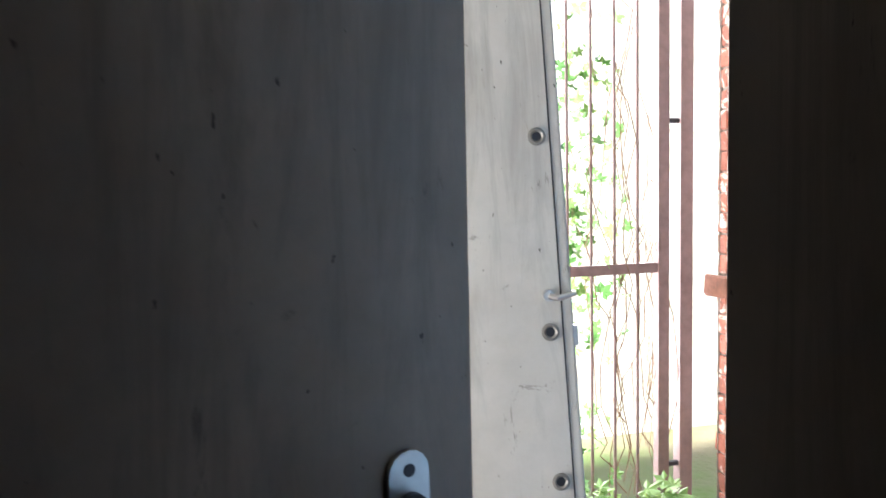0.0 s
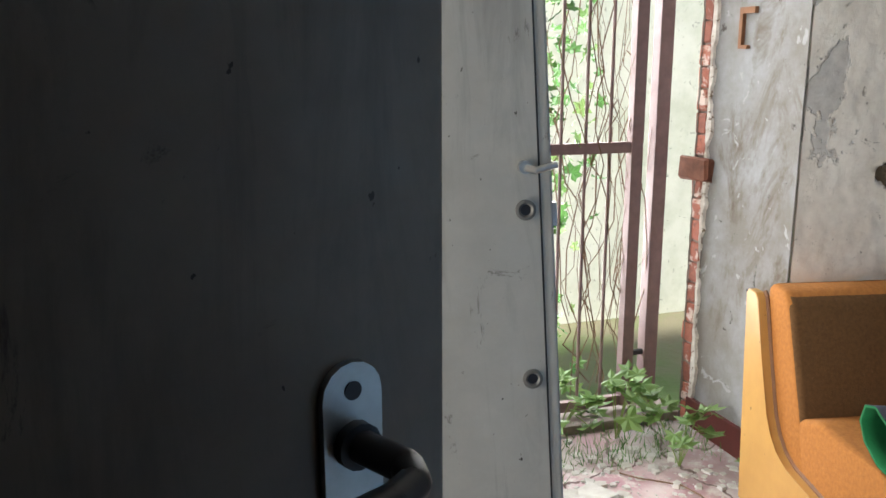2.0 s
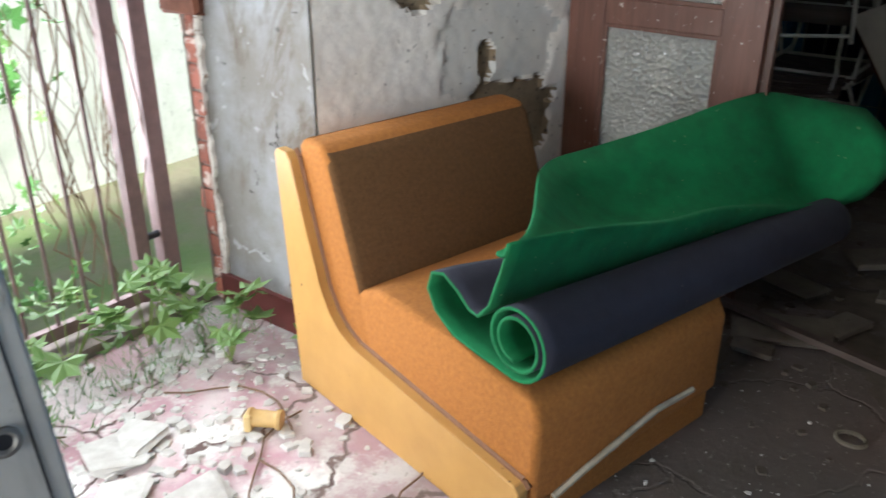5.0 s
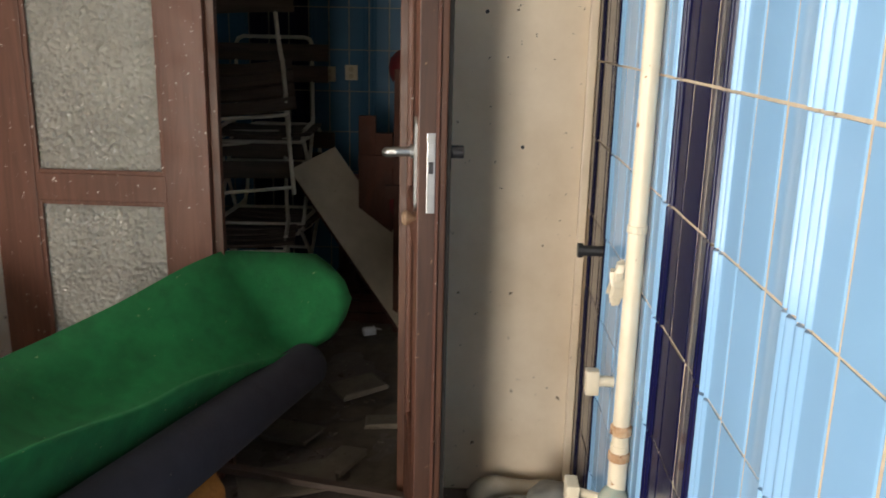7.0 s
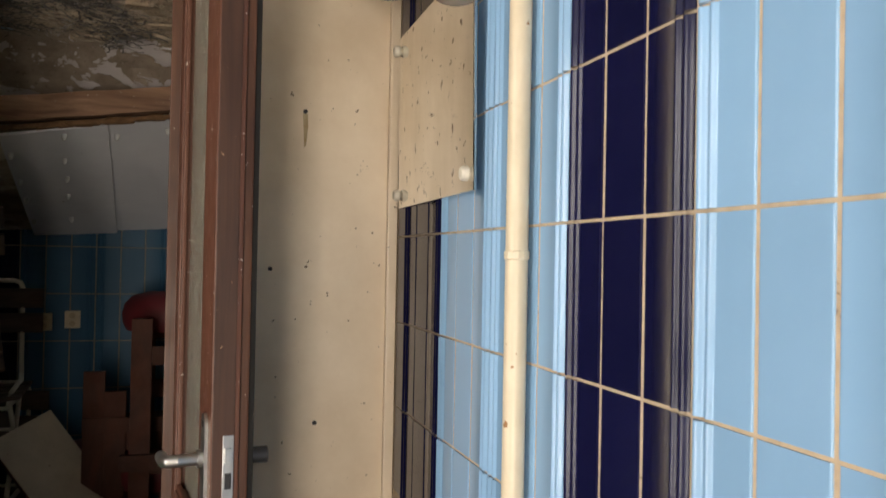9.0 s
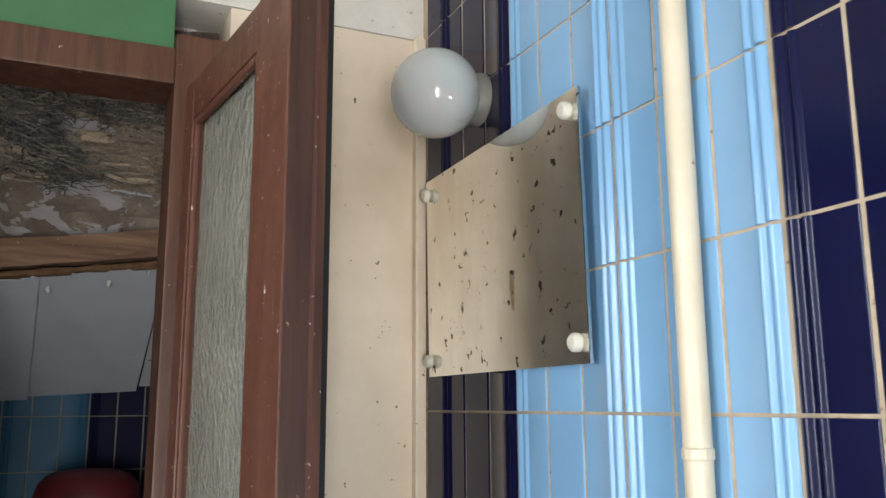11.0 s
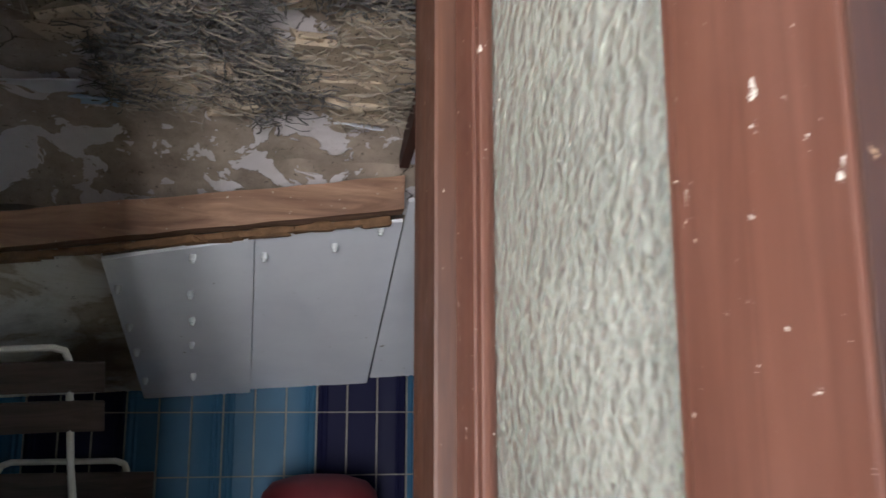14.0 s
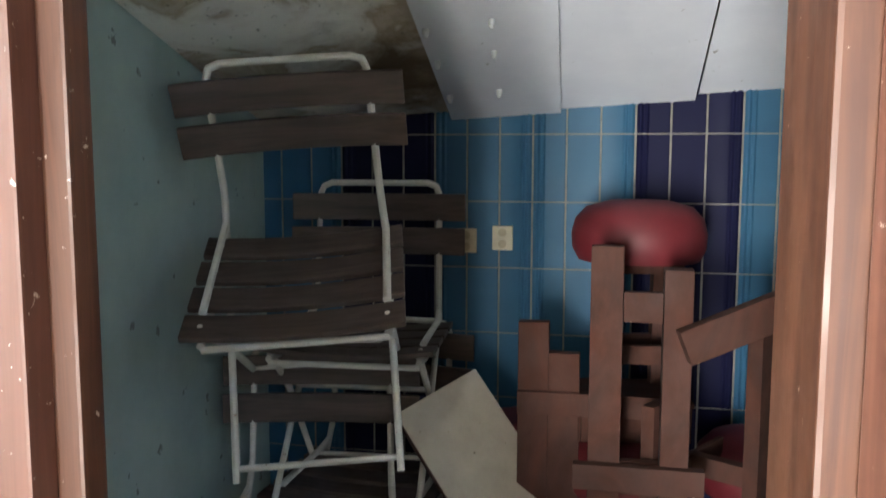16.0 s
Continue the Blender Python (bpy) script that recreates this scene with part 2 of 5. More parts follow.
M["plaster_white"] = peeling_plaster("white_limewash", (0.78, 0.74, 0.68), (0.60, 0.56, 0.50), (0.66, 0.64, 0.61), 0.60)
def stained_plaster(name):
    """Grey-blue plaster with brown damp streaks, dark scars and fine relief."""
    n = Nodes(name, 0.92)
    c = n.mix(n.ramp(n.noise(3.2, 9, 0.7), [(0.38, 0.0), (0.62, 1.0)]), (0.27, 0.272, 0.28), (0.18, 0.165, 0.145))
    c = n.mix(n.ramp(n.noise(4.0, 9, 0.72, (1.0, 1.0, 0.45), 0.8), [(0.55, 0.0), (0.66, 1.0)]), c, (0.13, 0.105, 0.08))
    scar = n.ramp(n.noise(9.0, 8, 0.7, None, 1.2), [(0.645, 0.0), (0.665, 1.0)])
    c = n.mix(scar, c, (0.055, 0.045, 0.038))
    c = n.mix(n.ramp(n.noise(13.0, 6, 0.6, None, 0.8), [(0.64, 0.0), (0.66, 1.0)]), c, (0.31, 0.305, 0.30))
    n.color(c).bump(n.noise(9.0, 10, 0.7), 0.6, 0.012)
    return n.bump(n.ramp(scar, [(0.0, 1.0), (1.0, 0.0)]), 0.7, 0.006).mat


M["plaster_grey"] = stained_plaster("grey_plaster")
M["plaster_out"] = peeling_plaster("outside_render", (0.66, 0.66, 0.58), (0.5, 0.52, 0.42), (0.5, 0.48, 0.4), 0.66)


def flaking_ceiling(name):
    """Bare brown plaster with the last pale flakes of paint, large and small, and cracks."""
    n = Nodes(name, 0.92)
    c = n.mix(n.ramp(n.noise(5.0, 9, 0.7), [(0.36, 0.0), (0.64, 1.0)]), (0.46, 0.375, 0.30), (0.24, 0.19, 0.15))
    c = n.mix(n.ramp(n.noise(60.0, 6, 0.7), [(0.6, 0.0), (0.7, 1.0)]), c, (0.09, 0.07, 0.055))
    big = n.ramp(n.noise(7.5, 5, 0.58, None, 0.5), [(0.535, 0.0), (0.544, 1.0)])
    small = n.ramp(n.noise(24.0, 4, 0.55, None, 0.4), [(0.655, 0.0), (0.665, 1.0)])
    flakes = n.mix(1.0, big, small, "LIGHTEN")
    c = n.mix(flakes, c, n.mix(n.noise(16.0, 7), (0.80, 0.75, 0.77), (0.58, 0.53, 0.52)))
    crack = n.add("ShaderNodeTexVoronoi", Scale=3.2)
    crack.feature = "DISTANCE_TO_EDGE"
    warp = n.mix(0.25, n.co, n.add("ShaderNodeTexNoise", Scale=9.0, Detail=5.0).outputs["Color"], "ADD")
    n.link(warp, crack.inputs["Vector"])
    line = n.ramp(crack.outputs["Distance"], [(0.002, 0.0), (0.007, 1.0)])
    line = n.mix(1.0, line, n.ramp(n.noise(2.6, 3), [(0.46, 1.0), (0.56, 0.0)]), "LIGHTEN")
    n.color(n.mix(line, (0.07, 0.055, 0.045), c)).bump(n.noise(9.0, 10, 0.7), 0.6, 0.015)
    return n.bump(flakes, 0.8, 0.004).bump(line, 0.8, 0.006).mat


M["ruined"] = flaking_ceiling("ruined_ceiling_plaster")
# The corridor's lack of light is put into this near-black base colour.
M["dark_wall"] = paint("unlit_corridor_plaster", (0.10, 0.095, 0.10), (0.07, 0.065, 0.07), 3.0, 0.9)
M["green_paint"] = paint("green_transom_paint", (0.07, 0.20, 0.09), (0.05, 0.14, 0.06), 3.0, 0.5)
M["ceiling"] = peeling_plaster("white_ceiling_plaster", (0.62, 0.60, 0.55), (0.5, 0.47, 0.42), (0.4, 0.36, 0.3), 0.66)
M["grout"] = paint("old_grout", (0.54, 0.44, 0.32), (0.40, 0.31, 0.22), 30.0, 0.9, (0.2, 0.15, 0.1), 0.66, 0.4, 60.0)


def floor_material():
    """Trodden dirt; towards the entrance cracked pink linoleum under plaster dust, paled to stand in for bright
    daylight.
    """
    n = Nodes("dusty_floor", 0.85)
    far = n.t.nodes.new("ShaderNodeVectorMath")
    far.operation = "DISTANCE"
    n.link(n.co, far.inputs[0])
    far.inputs[1].default_value = (-1.85, -0.75, 0.0)
    edge = n.t.nodes.new("ShaderNodeMath")
    edge.operation = "MULTIPLY_ADD"
    n.link(n.noise(2.6, 8, 0.65), edge.inputs[0])
    edge.inputs[1].default_value = 0.9
    n.link(far.outputs["Value"], edge.inputs[2])
    dirty = n.ramp(edge.outputs[0], [(0.0, 0.0), (0.95, 0.0), (1.0, 0.35)])
    deep = n.t.nodes.new("ShaderNodeMapRange")
    n.link(edge.outputs[0], deep.inputs[0])
    deep.inputs[1].default_value, deep.inputs[2].default_value = 1.1, 1.75
    # Linoleum and dust tones are lifted to hold the daylight pooled by the entrance.
    lino = n.mix(n.ramp(n.noise(5.0, 7, 0.6), [(0.4, 0.0), (0.6, 1.0)]), (0.50, 0.30, 0.33), (0.62, 0.52, 0.51))
    lino = n.mix(n.ramp(n.noise(3.1, 9, 0.7), [(0.50, 0.0), (0.57, 1.0)]), lino, (0.74, 0.71, 0.67))
    crack = n.add("ShaderNodeTexVoronoi", Scale=2.1)
    crack.feature = "DISTANCE_TO_EDGE"
    bent = n.add("ShaderNodeTexNoise", Scale=6.0, Detail=4.0)
    n.link(n.co, bent.inputs["Vector"])
    n.link(n.mix(0.16, n.co, bent.outputs["Color"], "ADD"), crack.inputs["Vector"])
    line = n.ramp(crack.outputs["Distance"], [(0.004, 0.0), (0.012, 1.0)])
    lino = n.mix(line, (0.13, 0.08, 0.07), lino)
    dirt = n.mix(n.ramp(n.noise(2.2, 9, 0.65), [(0.35, 0.0), (0.62, 1.0)]), (0.15, 0.115, 0.10), (0.085, 0.07, 0.055))
    c = n.mix(deep.outputs[0], n.mix(dirty, lino, (0.22, 0.18, 0.16)), dirt)
    c = n.mix(n.ramp(n.noise(45.0, 5, 0.7), [(0.60, 0.0), (0.70, 1.0)]), c, (0.30, 0.27, 0.23))
    return n.color(c).bump(n.noise(30.0, 8, 0.7), 0.5, 0.006).bump(line, 0.6, 0.004).mat


M["floor"] = floor_material()


def earth_material():
    n = Nodes("garden_earth", 0.95)
    c = n.mix(n.ramp(n.noise(1.2, 8), [(0.4, 0.0), (0.6, 1.0)]), (0.10, 0.16, 0.04), (0.17, 0.15, 0.09))
    return n.color(c).bump(n.noise(20.0, 8), 0.6, 0.02).mat


M["earth"] = earth_material()


def tile_material(name, a, b, rough, gloss=0.5):
    n = Nodes(name, rough)
    n.bsdf.inputs["Specular IOR Level"].default_value = gloss
    c = n.random_tone(n.mix(n.ramp(n.noise(3.0, 4), [(0.35, 0.0), (0.7, 1.0)]), a, b), 0.9, 1.08)
    c = n.mix(n.ramp(n.noise(70.0, 4, 0.7), [(0.715, 0.0), (0.735, 1.0)]), c, (0.55, 0.5, 0.42))
    n.color(c).bump(n.noise(14.0, 3), 0.06, 0.002)
    return n.rough(n.ramp(n.noise(6.0, 6), [(0.35, rough), (0.75, rough + 0.18)])).mat


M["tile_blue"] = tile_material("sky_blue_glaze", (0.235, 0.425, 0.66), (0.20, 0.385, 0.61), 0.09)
# Store room copies of both glazes, rougher and darkened for the room's shade.
M["tile_blue_dusty"] = tile_material("shaded_dusty_blue_glaze", (0.036, 0.118, 0.205), (0.027, 0.088, 0.16), 0.4, 0.18)
M["tile_navy_dusty"] = tile_material("shaded_dusty_navy_glaze", (0.007, 0.008, 0.03), (0.010, 0.010, 0.036), 0.4, 0.06)
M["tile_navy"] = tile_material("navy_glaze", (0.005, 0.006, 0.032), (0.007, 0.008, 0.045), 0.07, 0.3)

# ---------- ground, floor, walls ----------
solid("ground", bm_box(-400, 400, -400, 400, -0.5, -0.06), M["earth"], "overgrown garden earth round the house", "ground")
bm = bm_box(-2.55, 2.6, -3.2, 3.3, -0.3, 0.0)
solid("floor", bm, M["floor"], "dusty worn floor strewn with plaster rubble", "floor")

# east wall: the tiled part, then the doorway that the walk comes through
TILE_END = -1.39
solid("wall_east", bm_box(-0.0012, 0.15, TILE_END, 1.2, 0, 2.9), M["grout"], "tiled wall with cream grout joints", "wall")
bm = bm_box(-0.008, 0.17, -1.500, TILE_END - 0.003, 0, 2.12)
box(bm, -0.02, 0.17, -2.42, -2.34, 0, 2.12)
box(bm, -0.008, 0.17, -2.34, -1.500, 2.04, 2.12)
solid("door_frame", bm, M["door_unlit"], "door frame in the same shade-darkened paint", "door frame")
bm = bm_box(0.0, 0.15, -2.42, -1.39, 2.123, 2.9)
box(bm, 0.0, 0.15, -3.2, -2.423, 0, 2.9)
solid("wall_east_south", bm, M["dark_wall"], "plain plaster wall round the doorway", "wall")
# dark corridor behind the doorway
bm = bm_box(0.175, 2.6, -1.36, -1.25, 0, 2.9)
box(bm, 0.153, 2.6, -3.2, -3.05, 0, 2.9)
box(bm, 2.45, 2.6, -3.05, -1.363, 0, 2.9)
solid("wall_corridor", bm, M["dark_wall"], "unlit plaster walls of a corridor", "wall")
bm = bm_box(-2.45, -1.76, -3.2, -3.0, 0, 2.9)
box(bm, -0.94, -0.003, -3.2, -3.0, 0, 2.9)
box(bm, -1.76, -0.94, -3.2, -3.0, 0, 0.06)
box(bm, -1.76, -0.94, -3.2, -3.0, 1.66, 2.9)
solid("wall_south", bm, M["plaster_white"], "limewashed plaster wall with a window opening", "wall")

# west wall: half a metre thick, with the entrance through it
def west_block(y0, y1, z0, z1, lean=True):
    def xin(y):
        return -1.93 + (0.24 * (y - 0.12) / 0.93 - 0.035 if lean and y > 0.12 else 0)
    bm = bmesh.new()
    prism(bm, [(-2.45, y0), (xin(y0), y0), (xin(y1), y1), (-2.45, y1)], "z", z0, z1)
    return bm

# (the inner face of this wall is built further down, with its bare patches)
solid("wall_west", west_block(0.123, 1.2, 0, 2.9), M["plaster_white"], "flaking limewashed wall with bare patches", "wall")
solid("reveal", bm_box(-2.42, -1.933, 0.117, 0.1195, 0.11, 2.45), M["plaster_grey"], "grey plaster reveal of the entrance", "wall")
solid("wall_west_south", west_block(-3.0, -1.25, 0, 2.9), M["plaster_white"], "limewashed plaster wall", "wall")
solid("lintel", west_block(-1.25, 0.12, 2.45, 2.9), M["plaster_white"], "plastered lintel over the entrance", "wall")
solid("baseboard", bm_box(-2.40, -1.94, 0.100, 0.1165, 0, 0.11), paint("oxblood_paint", (0.11, 0.022, 0.018), (0.07, 0.015, 0.012), 6, 0.5), "dark red skirting", "skirting")

# north wall with the double door, and the cream panel beside it
NY = 1.06
bm = bm_box(-0.42, 0.003, NY, 1.2, 0, 2.3)
solid("wall_north_panel", bm, M["cream"], "cream painted panel beside the door", "wall")
bm = bm_box(-2.45, 0.003, NY, 1.2, 2.303, 2.9)
solid("wall_north_top", bm, M["plaster_white"], "plaster wall over the door", "wall")
solid("trim", bm_box(-0.028, -0.004, NY - 0.022, NY - 0.001, 0, 2.3, bevel=0.005), M["cream"], "cream painted corner bead", "trim")
bm = bm_box(-1.76, -1.70, 0.99, 1.14, 0, 2.2, bevel=0.004)
box(bm, -0.527, -0.42, 1.0, 1.14, 0, 2.2, bevel=0.004)
box(bm, -1.70, -0.527, 1.0, 1.13, 2.10, 2.17, bevel=0.004)
solid("door_frame", bm, M["brown"], "brown varnished double door frame", "door frame")
solid("transom", bm_box(-1.70, -0.527, 1.05, 1.08, 2.173, 2.30), M["green_paint"], "green painted transom board", "transom")

solid("ceiling", bm_box(-2.45, 2.6, -3.2, 3.3, 2.903, 3.1), M["ceiling"], "stained white plaster ceiling", "ceiling")

# store room beyond the door
solid("wall_store_west", bm_box(-1.95, -1.76, 1.203, 3.3, 0, 2.9), M["store_paint"], "pale green painted wall", "wall")
solid("wall_store_east", bm_box(0.45, 0.6, 1.203, 3.3, 0, 2.9), M["store_paint"], "pale green painted wall", "wall")
# Store room grout: the old grout with the room's shade in its colour.
M["grout_store"] = paint("shaded_grout", (0.27, 0.25, 0.22), (0.17, 0.155, 0.135), 20.0, 0.9, None, 0.6, 0.4, 60.0)
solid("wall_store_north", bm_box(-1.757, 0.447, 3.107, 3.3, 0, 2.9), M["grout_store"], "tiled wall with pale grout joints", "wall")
bm = bmesh.new()
prism(bm, [(1.203, 2.30), (2.02, 2.172), (2.20, 2.095), (2.37, 1.995), (2.40, 2.2), (1.203, 2.42)], "x", -1.757, 0.447)
rough_up(bm, 0.06, 0.014, 9.0)
solid("ceiling_store", bm, M["ruined"], "ruined ceiling with flaking grey plaster", "ceiling")


def slope(x, y):
    """Height of the slanting board ceiling."""
    u, v = (x + 1.72) / 2.02, (3.11 - y) / 0.91
    return (1.50 + 0.11 * u) * (1 - v) + (1.77 + 0.28 * u) * v


def board(bm, front, back, dz):
    """One sheet: the x and y of its two front corners, the x of its two back corners, and how far it hangs off the slope."""
    c = [front[0], front[1], (back[1], 3.108), (back[0], 3.108)]
    lo = [bm.verts.new((x, y, slope(x, y) + dz)) for x, y in c]
    hi = [bm.verts.new((x, y, slope(x, y) + dz + 0.009)) for x, y in c]
    bm.faces.new(lo)
    bm.faces.new(hi)
    for i in range(4):
        bm.faces.new((lo[i], lo[(i + 1) % 4], hi[(i + 1) % 4], hi[i]))


bm = bmesh.new()
for front, back, dz in ((((-1.757, 2.23), (-1.115, 2.245)), (-1.757, -1.14), 0.014), (((-1.108, 2.220), (-0.760, 2.197)), (-1.132, -0.794), -0.012),
                        (((-0.764, 2.210), (-0.400, 2.205)), (-0.798, -0.402), 0.0), (((-0.392, 2.155), (0.447, 2.155)), (-0.392, 0.447), 0.018)):
    board(bm, front, back, dz)
ob = solid("ceiling_boards", bm, M["board"], "slanting ceiling of white hardboard sheets, one stained brown", "ceiling")


def damp_board():
    n = Nodes("damp_stained_board", 0.8)
    soak = n.noise(3.4, 6, 0.6, None, 0.8)
    c = n.mix(n.ramp(soak, [(0.42, 0.0), (0.70, 1.0)]), (0.80, 0.77, 0.71), (0.40, 0.30, 0.18))
    c = n.mix(n.ramp(soak, [(0.48, 0.0), (0.53, 0.7), (0.60, 0.0)]), c, (0.36, 0.27, 0.16))
    far = n.t.nodes.new("ShaderNodeVectorMath")
    far.operation = "DISTANCE"
    n.link(n.co, far.inputs[0])
    far.inputs[1].default_value = (-1.24, 2.82, 1.62)
    rim = n.t.nodes.new("ShaderNodeMath")
    rim.operation = "MULTIPLY_ADD"
    n.link(n.noise(6.0, 8, 0.65, None, 0.8), rim.inputs[0])
    rim.inputs[1].default_value = 0.55
    n.link(far.outputs["Value"], rim.inputs[2])
    c = n.mix(n.ramp(rim.outputs[0], [(0.36, 1.0), (0.62, 0.0)]), c, (0.13, 0.085, 0.045))
    c = n.mix(n.ramp(n.noise(45.0, 6, 0.7), [(0.62, 0.0), (0.70, 1.0)]), c, (0.10, 0.075, 0.045))
    return n.color(c).bump(n.noise(5.0, 5), 0.5, 0.02).mat


ob.data.materials.append(damp_board())
for f in ob.data.polygons:
    f.material_index = 1 if f.center.x < -1.13 else 0


# white sheet under the broken ceiling east of the beam, with a dark batten along its edge
def under_ceiling(x0, x1, y0, y1, drop, thick):
    bm = bmesh.new()
    prism(bm, [(y, 2.30 - 0.154 * (y - 1.203) - drop - q) for y, q in ((y0, 0), (y1, 0), (y1, thick), (y0, thick))], "x", x0, x1)
    return bm


solid("ceiling_sheet", under_ceiling(-0.392, 0.445, 1.21, 2.16, 0.055, 0.010), M["board"], "white hardboard sheet under the ceiling", "ceiling")
solid("batten", under_ceiling(-0.416, -0.393, 1.21, 2.16, 0.020, 0.055), M["dark_wood"], "dark wooden batten at the edge of the sheet", "trim")

M["bare"] = paint("bare_clay_plaster", (0.27, 0.20, 0.12), (0.17, 0.125, 0.08), 12.0, 0.95, (0.08, 0.06, 0.04), 0.62, 0.8, 60.0)
M["skim"] = paint("bluish_skim_coat", (0.54, 0.53, 0.50), (0.64, 0.60, 0.53), 9.0, 0.9, (0.25, 0.22, 0.18), 0.66, 0.5, 50.0)


def textured_glass(name, tint, rough=0.12, size=95.0, trans=0.75, deep=0.0045, gloss=0.5):
    n = Nodes(name, rough, 0.0, gloss)
    v = n.add("ShaderNodeTexVoronoi", Scale=size, Randomness=1.0)
    v.feature = "SMOOTH_F1"
    v.inputs["Smoothness"].default_value = 0.35
    bent = n.add("ShaderNodeTexNoise", Scale=30.0, Detail=2.0)
    n.link(n.co, bent.inputs["Vector"])
    n.link(n.mix(0.02, n.co, bent.outputs["Color"], "ADD"), v.inputs["Vector"])
    n.bsdf.inputs["Transmission Weight"].default_value = trans
    n.bsdf.inputs["IOR"].default_value = 1.5
    n.color(n.mix(n.ramp(n.noise(6.0), [(0.4, 0.0), (0.7, 1.0)]), tint, tuple(v_ * 0.8 for v_ in tint)))
    return n.bump(v.outputs["Distance"], 1.0, deep).mat


M["glass"] = textured_glass("cathedral_glass", (0.84, 0.84, 0.74), 0.07, 76.0, 0.72, 0.0052)
M["glass_shut"] = textured_glass("sparkling_cathedral_glass", (0.80, 0.79, 0.74), 0.05, 66.0, 0.60, 0.010, 1.0)


def mirror_material():
    n = Nodes("tarnished_mirror", 0.04, 1.0)
    spots = n.ramp(n.noise(38.0, 5, 0.6), [(0.638, 0.0), (0.655, 1.0)])
    smudge = n.ramp(n.noise(7.0, 6, 0.6, (1.0, 1.0, 0.35)), [(0.42, 0.0), (0.68, 1.0)])
    n.color(n.mix(spots, n.mix(smudge, (0.92, 0.91, 0.88), (0.78, 0.75, 0.68)), (0.13, 0.095, 0.06)))
    return n.rough(n.ramp(n.noise(5.0), [(0.4, 0.03), (0.8, 0.09)])).mat


M["mirror"] = mirror_material()


def opal_material():
    n = Nodes("opal_glass", 0.12)
    n.bsdf.inputs["Subsurface Weight"].default_value = 0.3
    n.color(n.mix(n.ramp(n.noise(9.0, 7), [(0.55, 0.0), (0.75, 1.0)]), (0.52, 0.55, 0.55), (0.34, 0.34, 0.31)))
    return n.mat


M["opal"] = opal_material()

# ---------- inner face of the west wall: coat of plaster with bare patches ----------
PATCHES = [(0.50, 1.08, 0.10, 0.10), (0.55, 1.20, 0.07, 0.09), (0.43, 1.01, 0.07, 0.06), (0.70, 0.80, 0.035, 0.06), (0.80, 0.66, 0.18, 0.055), (0.93, 0.965, 0.022, 0.018), (0.60, 0.62, 0.05, 0.03), (0.9, 0.55, 0.06, 0.08)]
SKIM = [(0.78, 0.86, 0.22, 0.17), (0.62, 0.78, 0.1, 0.1), (0.88, 1.25, 0.12, 0.2)]


def inside(spots, y, z, ragged):
    q = ragged * noise.noise(Vector((y * 13, z * 13, 1.7))) + 0.25 * ragged * noise.noise(Vector((y * 37, z * 37, 5.1)))
    return min((((y - a) / c) ** 2 + ((z - b) / d) ** 2) ** 0.5 for a, b, c, d in spots) + q


def west_coat():
    bm = bmesh.new()
    ny, nz = 94, 210
    step = 0.012
    grid = []
    for i in range(ny):
        row = []
        for k in range(nz):
            s, z = i / (ny - 1), k * step
            y = 0.118 + 0.935 * s
            x = -1.93 + 0.24 * s
            deep = inside(PATCHES, y, z, 0.5)
            skim = inside(SKIM, y, z, 0.45)
            out = 0.012 + 0.004 * noise.noise(Vector((y * 6, z * 6, 0))) + 0.0025 * noise.noise(Vector((y * 30, z * 30, 3)))
            out -= 0.007 * max(0.0, min(1.0, (1.05 - skim) / 0.06))
            out -= (0.02 if deep < 1 else 0.0) * min(1.0, (1 - deep) / 0.05 if deep < 1 else 0)
            row.append(bm.verts.new((x + out * 0.97, y - out * 0.25, z)))
        grid.append(row)
    for i in range(ny - 1):
        for k in range(nz - 1):
            f = bm.faces.new((grid[i][k], grid[i + 1][k], grid[i + 1][k + 1], grid[i][k + 1]))
            y, z = 0.118 + 0.935 * (i + 0.5) / (ny - 1), (k + 0.5) * step
            f.material_index = 1 if inside(PATCHES, y, z, 0.5) < 0.97 else 2 if inside(SKIM, y, z, 0.45) < 1.0 else 0
    ob = solid("plaster_coat", bm, M["plaster_white"], "flaking white limewash with bare clay patches", "wall", smooth=True)
    ob.data.materials.append(M["bare"])
    ob.data.materials.append(M["skim"])


west_coat()


